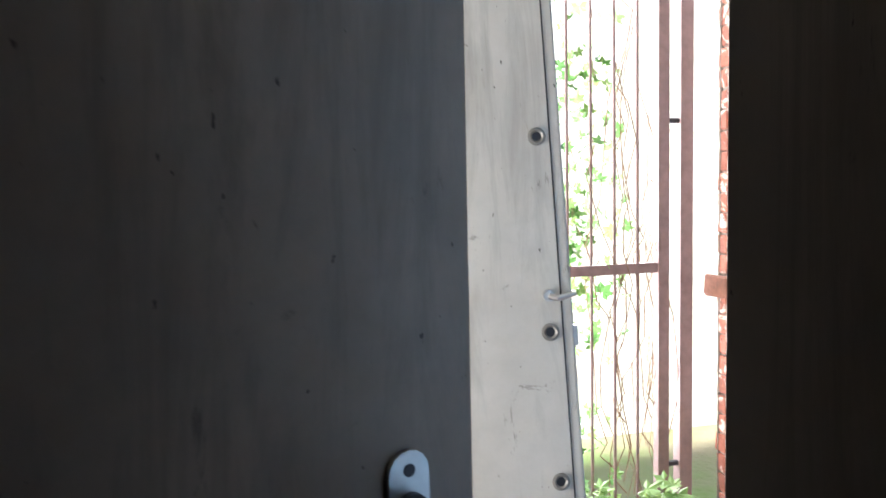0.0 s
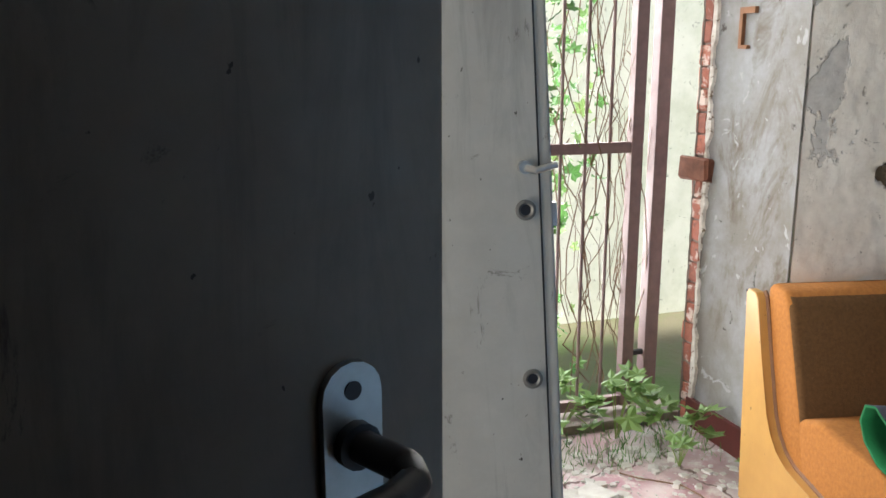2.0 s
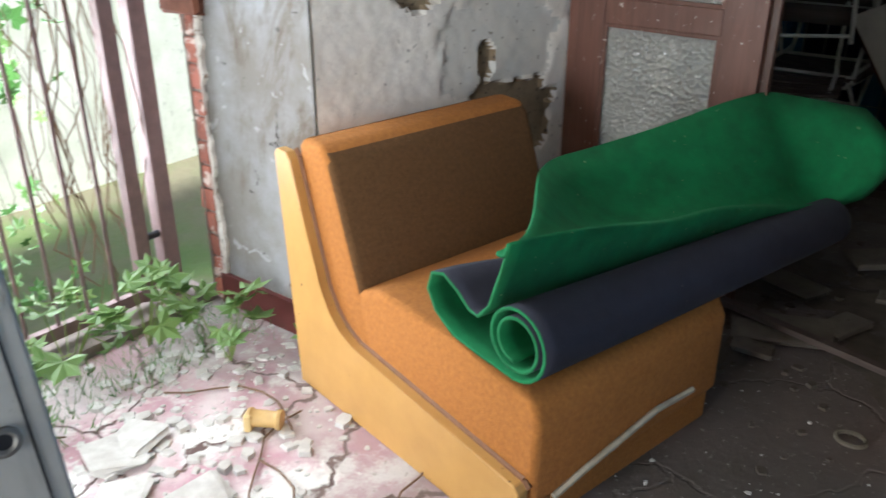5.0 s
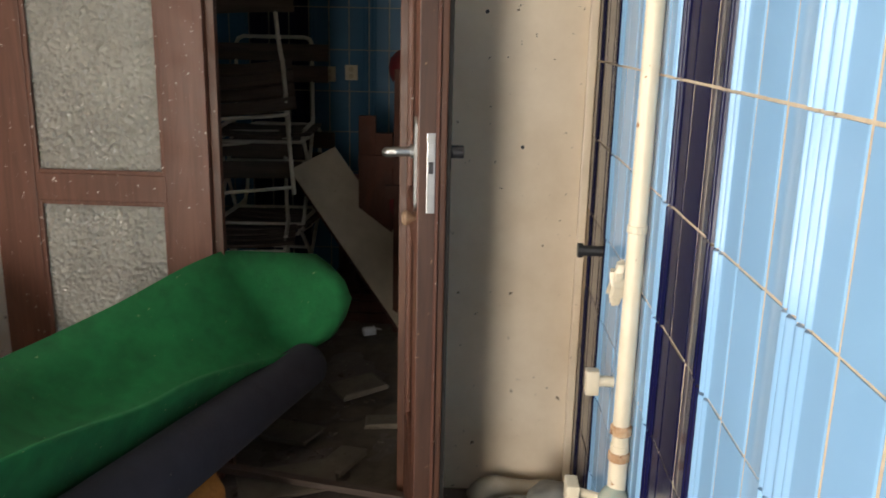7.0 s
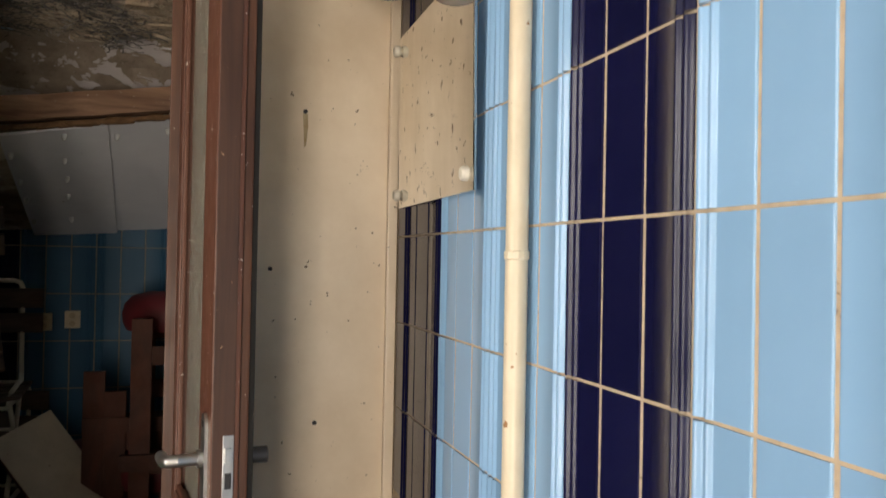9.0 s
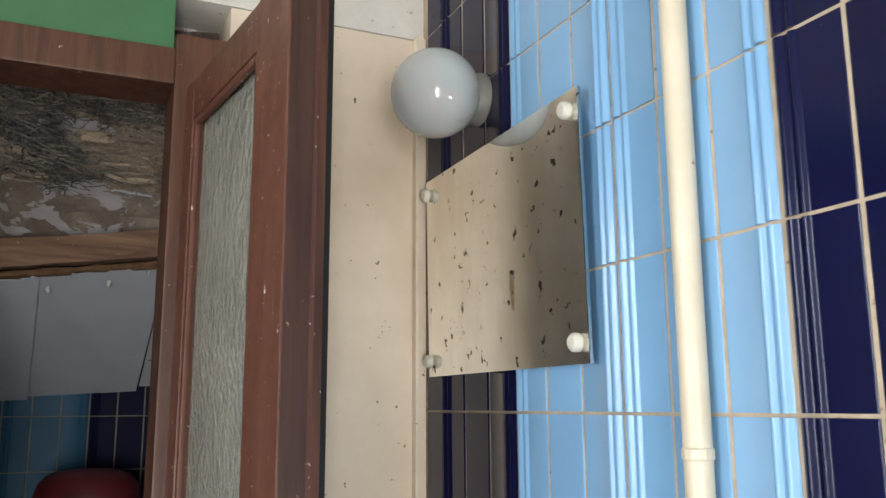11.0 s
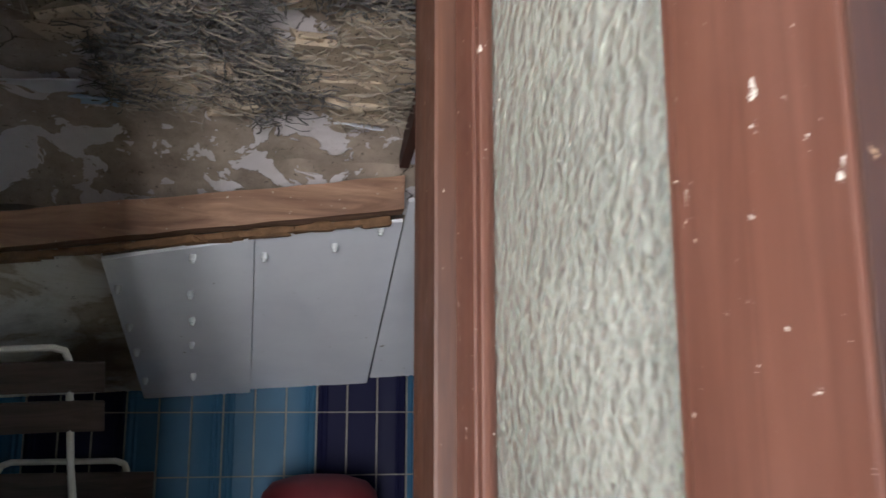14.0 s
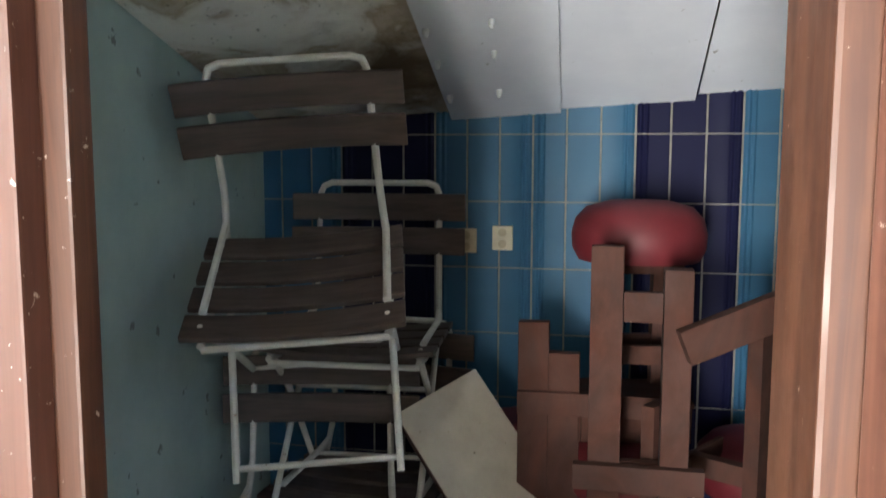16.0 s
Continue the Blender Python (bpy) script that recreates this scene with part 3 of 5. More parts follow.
# ---------- doors ----------
def lever_handle(parent, x, z, face, side, plate, lever_mat, plate_h=0.22, length=0.115, away=1, top=0.075, reach=0.058):
    """A long plate with a lever; face: the leaf's surface in y, side: +1 or -1 the way it stands out."""
    bm = bmesh.new()
    rim = [(x + 0.021 * math.cos(a * math.pi / 8), z + top - 0.021 + 0.021 * math.sin(a * math.pi / 8)) for a in range(9)]
    rim += [(x - 0.021 * math.cos(a * math.pi / 8), z - plate_h * 0.66 + 0.021 - 0.021 * math.sin(a * math.pi / 8)) for a in range(9)]
    prism(bm, rim, "y", face + side * 0.0005, face + side * 0.006)
    p = part("handle_plate", bm, plate, parent, "worn metal handle plate")
    for dz in (top - 0.018, -plate_h * 0.58):
        bm = bmesh.new()
        rod(bm, (x, face + side * 0.004, z + dz), (x, face + side * 0.0068, z + dz), 0.006, n=18)
        part("screw", bm, M["steel_dark"], p)
    bm = bmesh.new()
    tube(bm, [(x, face + side * 0.004, z), (x - away * 0.006, face + side * reach * 0.78, z), (x, face + side * reach, z - 0.002), (x + away * 0.018, face + side * (reach + 0.006), z - 0.004), (x + away * length, face + side * (reach + 0.002), z - 0.016)], 0.0105, 12)
    rod(bm, (x, face, z), (x, face + side * 0.014, z), 0.015, n=14)
    part("lever", bm, lever_mat, parent, "bent metal lever", smooth=True)
    bm = bmesh.new()
    rod(bm, (x, face + side * 0.003, z - plate_h * 0.42), (x, face + side * 0.0075, z - plate_h * 0.42), 0.006, n=10)
    box(bm, x - 0.003, x + 0.003, face + side * 0.003, face + side * 0.0075, z - plate_h * 0.42 - 0.018, z - plate_h * 0.42)
    part("keyhole", bm, M["steel_dark"], parent)


def turned(name, ob_pose, label, category):
    ob = new(name)
    ob.empty_display_size = 0.1
    ob.matrix_world = ob_pose
    return tagged(ob, label, category, "", "structure")


# door of the corridor, half open
d1 = turned("door_1", pose(-0.325, -1.555, 0, 0, 0, -69), "white painted plain door, darkened as in shade, with a dark lever, half open", "door")
part("leaf", bm_box(0, 0.82, -0.04, 0, 0.015, 2.03, bevel=0.003), M["door_unlit"], d1)
lever_handle(d1, 0.075, 1.135, 0.0, 1, M["steel"], M["steel_dark"], 0.24, 0.12, 1, 0.052, 0.066)
bm = bmesh.new()
for zz in (0.3, 1.75):
    rod(bm, (0.823, -0.004, zz), (0.823, -0.004, zz + 0.09), 0.008)
part("hinge", bm, M["steel_dark"], d1)

# entrance door, standing open
M["dull_ring"] = plain("dull_grey_ring", (0.20, 0.195, 0.18), 0.5, 0.4)
lean = Vector((0, 0, 1)).rotation_difference(Vector((-0.05, -0.045, 1))).to_matrix().to_4x4()
d2 = turned("door_2", Matrix.Translation((-1.036, -1.061, 0)) @ lean @ pose(0, 0, 0, 0, 0, -101.6), "scuffed white entrance door with lock holes, standing open", "door")
part("leaf", bm_box(0, 0.90, -0.043, 0, 0.065, 2.14, bevel=0.0025), M["door_white"], d2)
part("edge_strip", bm_box(-0.0022, 0.0012, -0.041, -0.003, 0.065, 2.14), plain("grey_blue_edge", (0.36, 0.38, 0.40), 0.5), d2, "blue-grey steel edge strip")
bm = bm_box(0.018, 0.021, -0.0005, 0.001, 0.07, 2.13)
part("seam", bm, M["steel_dark"], d2)
for zz in (1.502, 1.123, 0.827):
    bm = bmesh.new()
    lathe(bm, [(0.009, 0.0), (0.0175, 0.0), (0.0175, 0.003), (0.0125, 0.004), (0.009, 0.001)], 20, pose(0.045, 0.0005, zz, -90))
    ring = part("lock_ring", bm, M["dull_ring"], d2, "round metal lock ring", smooth=True)
    bm = bmesh.new()
    rod(bm, (0.045, -0.001, zz), (0.045, 0.0016, zz), 0.0095, n=14)
    part("lock_hole", bm, M["steel_dark"], ring)
bm = bmesh.new()
rod(bm, (0.045, 0, 1.195), (0.045, 0.016, 1.195), 0.011, n=14)
tube(bm, [(0.045, 0.016, 1.195), (0.03, 0.022, 1.190), (-0.006, 0.022, 1.197)], 0.006, 10)
part("thumb_turn", bm, M["steel"], d2, "small metal thumb turn", smooth=True)
part("latch_bolt", bm_box(-0.012, 0.0, -0.03, -0.014, 1.09, 1.13), M["steel"], d2)
lever_handle(d2, 0.06, 1.02, -0.043, -1, M["steel"], M["steel"], 0.22, 0.11, 1)


def glazed_leaf(ob, w, t, stile, z_mid0, z_mid1, z_low, top, chips, far=None, glass="glass"):
    """Leaf in its own x (0 to w) and y (0 to -t): stiles, rails, beads and two panes."""
    far = far or stile
    part("stile", bm_box(0, stile, -t, 0, 0.02, top, bevel=0.003), chips, ob)
    part("stile", bm_box(w - far, w, -t, 0, 0.02, top, bevel=0.003), chips, ob)
    for a, b in ((0.02, z_low), (z_mid0, z_mid1), (top - 0.075, top)):
        part("rail", bm_box(stile + 0.001, w - far - 0.001, -t + 0.001, -0.001, a, b, bevel=0.003), chips, ob)
    for a, b in ((z_low, z_mid0), (z_mid1, top - 0.075)):
        for yy in (-0.013, -t + 0.003):
            bm = bmesh.new()
            x0, x1 = stile, w - far
            box(bm, x0, x0 + 0.012, yy, yy + 0.010, a, b, bevel=0.003)
            box(bm, x1 - 0.012, x1, yy, yy + 0.010, a, b, bevel=0.003)
            box(bm, x0 + 0.012, x1 - 0.012, yy, yy + 0.010, a, a + 0.012, bevel=0.003)
            box(bm, x0 + 0.012, x1 - 0.012, yy, yy + 0.010, b - 0.012, b, bevel=0.003)
            part("glazing_bead", bm, chips, ob)
        part("pane", bm_box(stile + 0.002, w - far - 0.002, -t / 2 - 0.002, -t / 2 + 0.002, a + 0.002, b - 0.002), M[glass], ob, "bumpy translucent glass pane")


M["brown_chipped"] = wood("chipped_brown_varnish", (0.15, 0.060, 0.038), (0.10, 0.037, 0.023), chips=(0.62, 0.55, 0.48), chip_at=0.645)
d3 = turned("door_3", pose(-1.683, 1.022, 0, 0, 0, 0), "brown glazed door leaf with chipped paint, shut", "door")
d3.matrix_world = pose(-1.062, 1.022, 0, 0, 0, 180)
part("meeting_lip", bm_box(-0.024, 0.0, -0.058, -0.028, 0.02, 2.09, bevel=0.003), M["brown"], d3)
glazed_leaf(d3, 0.622, 0.042, 0.124, 0.878, 0.955, 0.30, 2.09, M["brown_chipped"], None, "glass_shut")
d4 = turned("door_4", pose(-0.440, 0.470, 0, 0, 0, 97.2), "brown glazed door leaf, standing open", "door")
glazed_leaf(d4, 0.525, 0.045, 0.13, 0.878, 0.955, 0.30, 2.09, M["brown_chipped"], 0.052)
part("lip", bm_box(0.012, 0.524, -0.062, -0.0455, 0.02, 2.095, bevel=0.004), M["brown"], d4)
# Narrow black strip along the back of the lip.
part("black_strip", bm_box(0.018, 0.520, -0.072, -0.0622, 0.03, 2.085, bevel=0.002), plain("flat_black", (0.012, 0.011, 0.010), 0.85), d4, "black strip beside the lip")
# Thin face along the meeting edge, darker brown than the stiles.
part("edge_face", bm_box(-0.0028, 0.0, -0.037, -0.002, 0.02, 2.09, bevel=0.001), wood("dark_chipped_edge", (0.072, 0.030, 0.018), (0.04, 0.016, 0.010), chips=(0.35, 0.22, 0.13), chip_at=0.67), d4, "dark chipped meeting edge")
lever_handle(d4, 0.045, 1.115, 0.0, 1, M["steel"], M["steel"], 0.20, 0.105, 1)
bm = bm_box(-0.0050, -0.0026, -0.036, -0.0185, 0.99, 1.16, bevel=0.0008)
lock = part("lock_plate", bm, M["steel"], d4, "steel lock plate in the edge")
part("lock_bolt", bm_box(-0.008, -0.0045, -0.032, -0.022, 1.075, 1.10), M["steel_dark"], lock)
part("latch", bm_box(-0.012, -0.0045, -0.032, -0.022, 1.115, 1.14), M["steel"], lock)
bm = bmesh.new()
lathe(bm, [(0.006, 0.0), (0.008, 0.008), (0.014, 0.014), (0.017, 0.022), (0.014, 0.029), (0.005, 0.032)], 18, pose(0.05, 0.0, 0.968, -90))
part("wooden_knob", bm, plain("worn_knob_wood", (0.30, 0.19, 0.12), 0.6), d4, "worn wooden knob", smooth=True)
bm = bmesh.new()
rod(bm, (0.045, -0.062, 1.115), (0.045, -0.10, 1.115), 0.014, n=14)
part("knob", bm, M["steel_dark"], d4, smooth=True)

M["rust_streaks"] = paint("rust_streaked_paint", (0.58, 0.44, 0.29), (0.30, 0.13, 0.05), 28.0, 0.8, (0.16, 0.07, 0.03), 0.62, 0.5, 70.0)

# ---------- fixtures on the tiled wall ----------
mir = thing("mirror", -0.011, 0.725, 1.567, -0.8, "frameless spotted mirror on four plastic knobs", "mirror")
mir.matrix_world = pose(-0.012, 0.725, 1.567, 0, -0.9, -1.3)
part("mirror_pane", bm_box(-0.003, 0.003, -0.301, 0.289, 0, 0.40, bevel=0.0015), M["mirror"], mir)
for yy, zz in ((-0.279, 0.03), (-0.279, 0.368), (0.27, 0.03), (0.27, 0.368)):
    bm = bmesh.new()
    lathe(bm, [(0.004, 0.0), (0.009, 0.0), (0.0135, 0.004), (0.0135, 0.012), (0.010, 0.0165), (0.003, 0.017)], 16, pose(-0.003, yy, zz, 0, -90))
    part("knob", bm, M["knob"], mir, "cream plastic fixing knob", smooth=True)

lamp = thing("wall_lamp", -0.004, 0.782, 2.07, 0, "unlit white opal glass globe lamp on the tiles", "lamp")
bm = bmesh.new()
bmesh.ops.create_uvsphere(bm, u_segments=36, v_segments=20, radius=0.082, matrix=Matrix.Translation((-0.090, 0, 0)))
part("globe", bm, M["opal"], lamp, "white opal glass globe", smooth=True)
bm = bmesh.new()
lathe(bm, [(0.03, 0.0), (0.05, 0.0), (0.05, 0.010), (0.044, 0.022), (0.03, 0.024)], 24, pose(0, 0, 0, 0, -90))
part("base", bm, plain("grey_bakelite", (0.24, 0.23, 0.21), 0.5), lamp, smooth=True)

pipe = thing("pipe", -0.024, 0.215, 0, 0, "cream painted water pipe with rusty joints", "pipe")
bm = bmesh.new()
tube(bm, [(0, 0, 2.9), (0, 0, 0.60)], 0.0165, 16)
part("riser", bm, M["pipe"], pipe, smooth=True)
bm = bmesh.new()
tube(bm, [(0, 0, 0.60), (0.0, 0, 0.50), (-0.005, -0.02, 0.4), (-0.005, -0.03, 0.2), (0, -0.03, 0.0)], 0.018, 14)
part("lower_pipe", bm, M["pipe"], pipe, smooth=True)
for zz in (0.62, 0.565):
    bm = bmesh.new()
    lathe(bm, [(0.017, 0), (0.021, 0.004), (0.021, 0.018), (0.017, 0.022)], 16, pose(0, 0, zz))
    part("collar", bm, M["rust_streaks"], pipe, "rusty iron collar", smooth=True)
bm = bmesh.new()
bmesh.ops.create_uvsphere(bm, u_segments=14, v_segments=8, radius=0.034, matrix=pose(-0.004, -0.005, 0.47) @ Matrix.Diagonal((1, 1, 1.35, 1)))
part("valve_body", bm, paint("verdigris_brass", (0.20, 0.30, 0.27), (0.35, 0.33, 0.27), 30.0, 0.7), pipe, "verdigris stained valve", smooth=True)
bm = bmesh.new()
rod(bm, (-0.03, 0.005, 0.48), (-0.075, 0.02, 0.485), 0.009)
box(bm, -0.098, -0.072, -0.012, 0.04, 0.46, 0.51, bevel=0.006)
part("tap", bm, M["pipe"], pipe)
for zz in (1.45, 2.35, 1.02):
    bm = bmesh.new()
    lathe(bm, [(0.0168, 0), (0.0185, 0.002), (0.0185, 0.012), (0.0168, 0.014)], 14, pose(0, 0, zz))
    part("pipe_clip", bm, M["pipe"], pipe)

bm = bmesh.new()
for dy, dz, s in ((0, 0, 1.0), (0.02, -0.03, 0.7), (-0.012, 0.03, 0.6)):
    box(bm, -0.03 * s, 0.0, dy - 0.02 * s, dy + 0.02 * s, dz - 0.03 * s, dz + 0.03 * s, bevel=0.008 * s)
rough_up(bm, 0.02, 0.01, 30)
ob = tagged(new("broken_bracket", mesh_of(bm, "broken_bracket", M["pipe"])), "broken white bracket stuck to the tiles", "bracket")
ob.matrix_world = pose(-0.005, 0.40, 0.87)
bm = bmesh.new()
rod(bm, (0.012, 0, 0), (-0.05, 0.005, 0), 0.013, n=12)
rod(bm, (-0.05, 0.005, 0), (-0.062, 0.005, 0), 0.018, n=12)
ob = tagged(new("pipe_stub", mesh_of(bm, "pipe_stub", M["steel_dark"])), "capped dark iron pipe stub in the tiles", "pipe")
ob.matrix_world = pose(-0.004, 0.70, 0.86)
bm = bmesh.new()
rod(bm, (0.012, 0, 0), (-0.035, 0, 0), 0.012, n=12)
box(bm, -0.06, -0.03, -0.014, 0.016, -0.03, 0.026, bevel=0.006)
ob = tagged(new("wall_tap", mesh_of(bm, "wall_tap", M["pipe"])), "paint-clogged water tap on the tiles", "tap")
ob.matrix_world = pose(-0.004, 0.45, 0.63)

# nails and a rust-streaked hole in the cream panel
M["rust_stain"] = paint("rust_streak", (0.36, 0.24, 0.11), (0.5, 0.42, 0.28), 40.0, 0.7)
for xx, zz in ((-0.226, 1.79), (-0.19, 1.06), (-0.30, 1.42)):
    bm = bmesh.new()
    rod(bm, (0, 0.004, 0), (0, -0.0025, 0), 0.0055, n=10)
    ob = tagged(new("nail_head", mesh_of(bm, "nail_head", M["steel_dark"])), "dark rusty nail head in the cream panel", "nail", "nails in the panel")
    ob.matrix_world = pose(xx, NY, zz)
bm = bmesh.new()
prism(bm, [(-0.006, 0.0), (0.006, 0.0), (0.007, -0.03), (0.003, -0.075), (-0.002, -0.08), (-0.004, -0.03)], "y", -0.0006, 0.001)
ob = solid("rust_streak", bm, M["rust_stain"], "brown rust streak under a nail", "stain")
ob.matrix_world = pose(-0.226, NY, 1.785)

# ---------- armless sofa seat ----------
# Darker copy of the orange cloth: holds the shade on the backrest's front.
M["shaded_cover"] = paint("shaded_orange_cloth", (0.15, 0.072, 0.022), (0.10, 0.046, 0.014), 90.0, 0.95, (0.3, 0.2, 0.1), 0.72, 0.9, 160.0)
sofa = thing("sofa", -1.865, -0.06, 0, -12, "orange upholstered armless sofa seat with yellow wooden side panels", "sofa")
SIDE = [(0.0, 0.0), (-0.05, 0.665), (-0.04, 0.678), (0.005, 0.678), (0.022, 0.662), (0.075, 0.50), (0.13, 0.34), (0.165, 0.285), (0.205, 0.25), (0.26, 0.228), (0.84, 0.165), (0.855, 0.15), (0.855, 0.0)]
SOFA_W = 0.76


def side_panel(y0, y1):
    bm = bmesh.new()
    prism(bm, SIDE, "y", y0, y1)
    bmesh.ops.bevel(bm, geom=[e for e in bm.edges], offset=0.003, segments=1, affect="EDGES")
    return bm


part("side_panel", side_panel(0, 0.03), M["sofa_panel"], sofa, "worn yellow laminate side panel")
RIM = [(x, z) for x, z in SIDE[3:12]]
bm = bmesh.new()
for (xa, za), (xb, zb) in zip(RIM, RIM[1:]):
    rod(bm, (xa, 0.032, za + 0.002), (xb, 0.032, zb + 0.002), 0.007, n=6)
part("piping", bm, plain("brown_piping", (0.22, 0.10, 0.045), 0.6), sofa, "brown edge piping")


def cushion(outline, y0, y1, puff):
    bm = bmesh.new()
    prism(bm, outline, "y", y0, y1)
    bmesh.ops.bevel(bm, geom=bm.edges[:], offset=0.022, segments=3, affect="EDGES", profile=0.6)
    bmesh.ops.triangulate(bm, faces=[f for f in bm.faces if len(f.verts) > 4])
    for v in bm.verts:
        v.co += noise.noise_vector(v.co * 5.0) * puff
    return bm


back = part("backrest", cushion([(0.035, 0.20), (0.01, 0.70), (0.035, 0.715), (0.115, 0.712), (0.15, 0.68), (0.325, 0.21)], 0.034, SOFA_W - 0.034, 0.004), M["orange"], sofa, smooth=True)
part("seat", cushion([(0.20, 0.10), (0.20, 0.36), (0.34, 0.405), (0.62, 0.40), (0.835, 0.365), (0.86, 0.32), (0.862, 0.10)], 0.034, SOFA_W - 0.034, 0.005), M["orange"], sofa, smooth=True)
back.data.materials.append(M["shaded_cover"])
# Faces turned away from the entrance take the shaded copy.
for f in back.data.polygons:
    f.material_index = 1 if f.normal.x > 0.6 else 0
part("plinth", bm_box(0.06, 0.835, 0.034, SOFA_W - 0.034, 0.0, 0.10, bevel=0.004), M["orange"], sofa)
bm = bmesh.new()
tube(bm, [(0.866, 0.10, 0.10), (0.872, 0.20, 0.13), (0.868, 0.45, 0.165), (0.866, 0.60, 0.155)], 0.008, 6)
part("torn_welt", bm, plain("pale_welt", (0.50, 0.43, 0.31), 0.8), sofa, "torn pale welt strip")

# ---------- green felt carpet, half rolled on the sofa ----------
def carpet():
    a0, a1 = Vector((-1.075, -0.20, 0.485)), Vector((-0.80, 1.02, 0.41))
    left = Vector((-0.975, 0.22, 0))
    up = Vector((0, 0, 1))
    turns = [(0.040 + 0.040 * k / 44, -2 * math.pi * 2.0 * (1 - k / 44)) for k in range(45)]
    roll = [(r * math.sin(p), -r * math.cos(p)) for r, p in turns]
    loop0 = [(0.10, -0.073), (0.19, -0.066), (0.25, -0.035), (0.275, 0.005), (0.262, 0.045), (0.225, 0.058), (0.18, 0.04), (0.14, 0.012), (0.11, 0.01), (0.075, 0.05), (0.05, 0.125), (0.024, 0.205), (0.028, 0.211), (0.036, 0.206), (0.044, 0.182), (0.050, 0.180), (0.056, 0.180), (0.062, 0.182)]
    loop1 = [(0.07, -0.068), (0.12, -0.060), (0.17, -0.04), (0.18, 0.0), (0.168, 0.03), (0.14, 0.04), (0.11, 0.035), (0.085, 0.025), (0.07, 0.03), (0.055, 0.055), (0.045, 0.09), (0.033, 0.130), (0.048, 0.135), (0.085, 0.075), (0.16, 0.045), (0.27, 0.06), (0.37, 0.115), (0.45, 0.175)]
    loop2 = [(0.05, -0.06), (0.08, -0.052), (0.105, -0.035), (0.11, -0.01), (0.10, 0.01), (0.08, 0.015), (0.06, 0.012), (0.045, 0.012), (0.04, 0.016), (0.028, 0.024), (0.012, 0.034), (-0.004, 0.045), (0.008, 0.060), (0.05, 0.042), (0.10, 0.085), (0.15, 0.19), (0.20, 0.26), (0.245, 0.325)]
    loop3 = [(0.02, -0.06), (0.03, -0.045), (0.035, -0.02), (0.035, 0.0), (0.03, 0.01), (0.02, 0.015), (0.01, 0.02), (0.004, 0.026), (-0.002, 0.030), (-0.010, 0.035), (-0.020, 0.040), (-0.032, 0.047), (-0.048, 0.068), (-0.074, 0.115), (-0.088, 0.170), (-0.060, 0.225), (-0.010, 0.268), (0.045, 0.300)]
    def lerp(p, q, f):
        return [(a[0] * (1 - f) + b[0] * f, a[1] * (1 - f) + b[1] * f) for a, b in zip(p, q)]
    bm = bmesh.new()
    rows = []
    n = 40
    for i in range(n + 1):
        s = 1.16 * i / n
        if s < 0.5:
            f = s / 0.5
            tail = lerp(loop0, loop1, f * f * (3 - 2 * f))
        elif s < 1.0:
            f = (s - 0.5) / 0.5
            tail = lerp(loop1, loop2, f * f * (3 - 2 * f))
        else:
            tail = lerp(loop2, loop3, (s - 1.0) / 0.16)
        k = max(0.75, 1 - 0.2 * s)
        pts = [(u * k, v * k) for u, v in roll] if s <= 1.0 else [(u * 0.8, v * 0.8) for u, v in roll]
        base = a0.lerp(a1, min(s, 1.0))
        row = []
        for j, (u, v) in enumerate(pts + tail):
            b = base
            if s > 1.0 and j >= len(pts):
                b = a0.lerp(a1, 1 + (s - 1) * (j - len(pts)) / len(tail))
            p = b + left * u + up * v
            p += noise.noise_vector(p * 4.0) * (0.006 if j >= len(pts) else 0.001)
            row.append(bm.verts.new(p))
        rows.append(row)
    for i in range(n):
        last = len(roll) if 1.16 * i / n >= 1.0 else 0
        for j in range(len(rows[0]) - 1):
            if j < last:
                continue
            bm.faces.new((rows[i][j], rows[i][j + 1], rows[i + 1][j + 1], rows[i + 1][j]))
    return bm


bm = carpet()
bmesh.ops.delete(bm, geom=[v for v in bm.verts if not v.link_faces], context="VERTS")
me = bpy.data.meshes.new("felt_carpet")
bm.to_mesh(me)
bm.free()
me.materials.append(M["felt_back"])
me.materials.append(M["green"])
me.shade_smooth()
ob = tagged(new("felt_carpet", me), "green felt carpet with a dark back, half rolled on the sofa", "carpet")
so = ob.modifiers.new("thickness", "SOLIDIFY")
so.thickness, so.offset, so.material_offset, so.material_offset_rim = 0.008, 1.0, 1, 1

# ---------- bricks laid bare at the edge of the reveal ----------
def brick_material():
    """Worn red brick with smears of old limewash that run over several courses."""
    n = Nodes("old_red_brick", 0.92)
    n.co = n.add("ShaderNodeNewGeometry").outputs["Position"]
    c = n.random_tone(n.mix(n.ramp(n.noise(24.0, 7, 0.7), [(0.35, 0.0), (0.65, 1.0)]), (0.38, 0.125, 0.08), (0.25, 0.085, 0.055)), 0.75, 1.15)
    c = n.mix(n.ramp(n.noise(11.0, 8, 0.7, None, 0.8), [(0.52, 0.0), (0.58, 1.0)]), c, (0.58, 0.47, 0.41))
    c = n.mix(n.ramp(n.noise(40.0, 5, 0.7), [(0.60, 0.0), (0.66, 1.0)]), c, (0.09, 0.06, 0.05))
    return n.color(c).bump(n.noise(60.0, 8, 0.7), 0.8, 0.004).mat


M["brick"] = brick_material()
M["mortar"] = paint("crumbling_mortar", (0.26, 0.21, 0.18), (0.17, 0.14, 0.12), 20.0, 0.95, None, 0.6, 0.8, 60.0)
pier = solid("brick_edge", bm_box(-2.449, -2.385, 0.112, 0.1165, 0, 2.45), M["mortar"], "broken brick edge of the entrance wall", "wall")
rnd = random.Random(11)


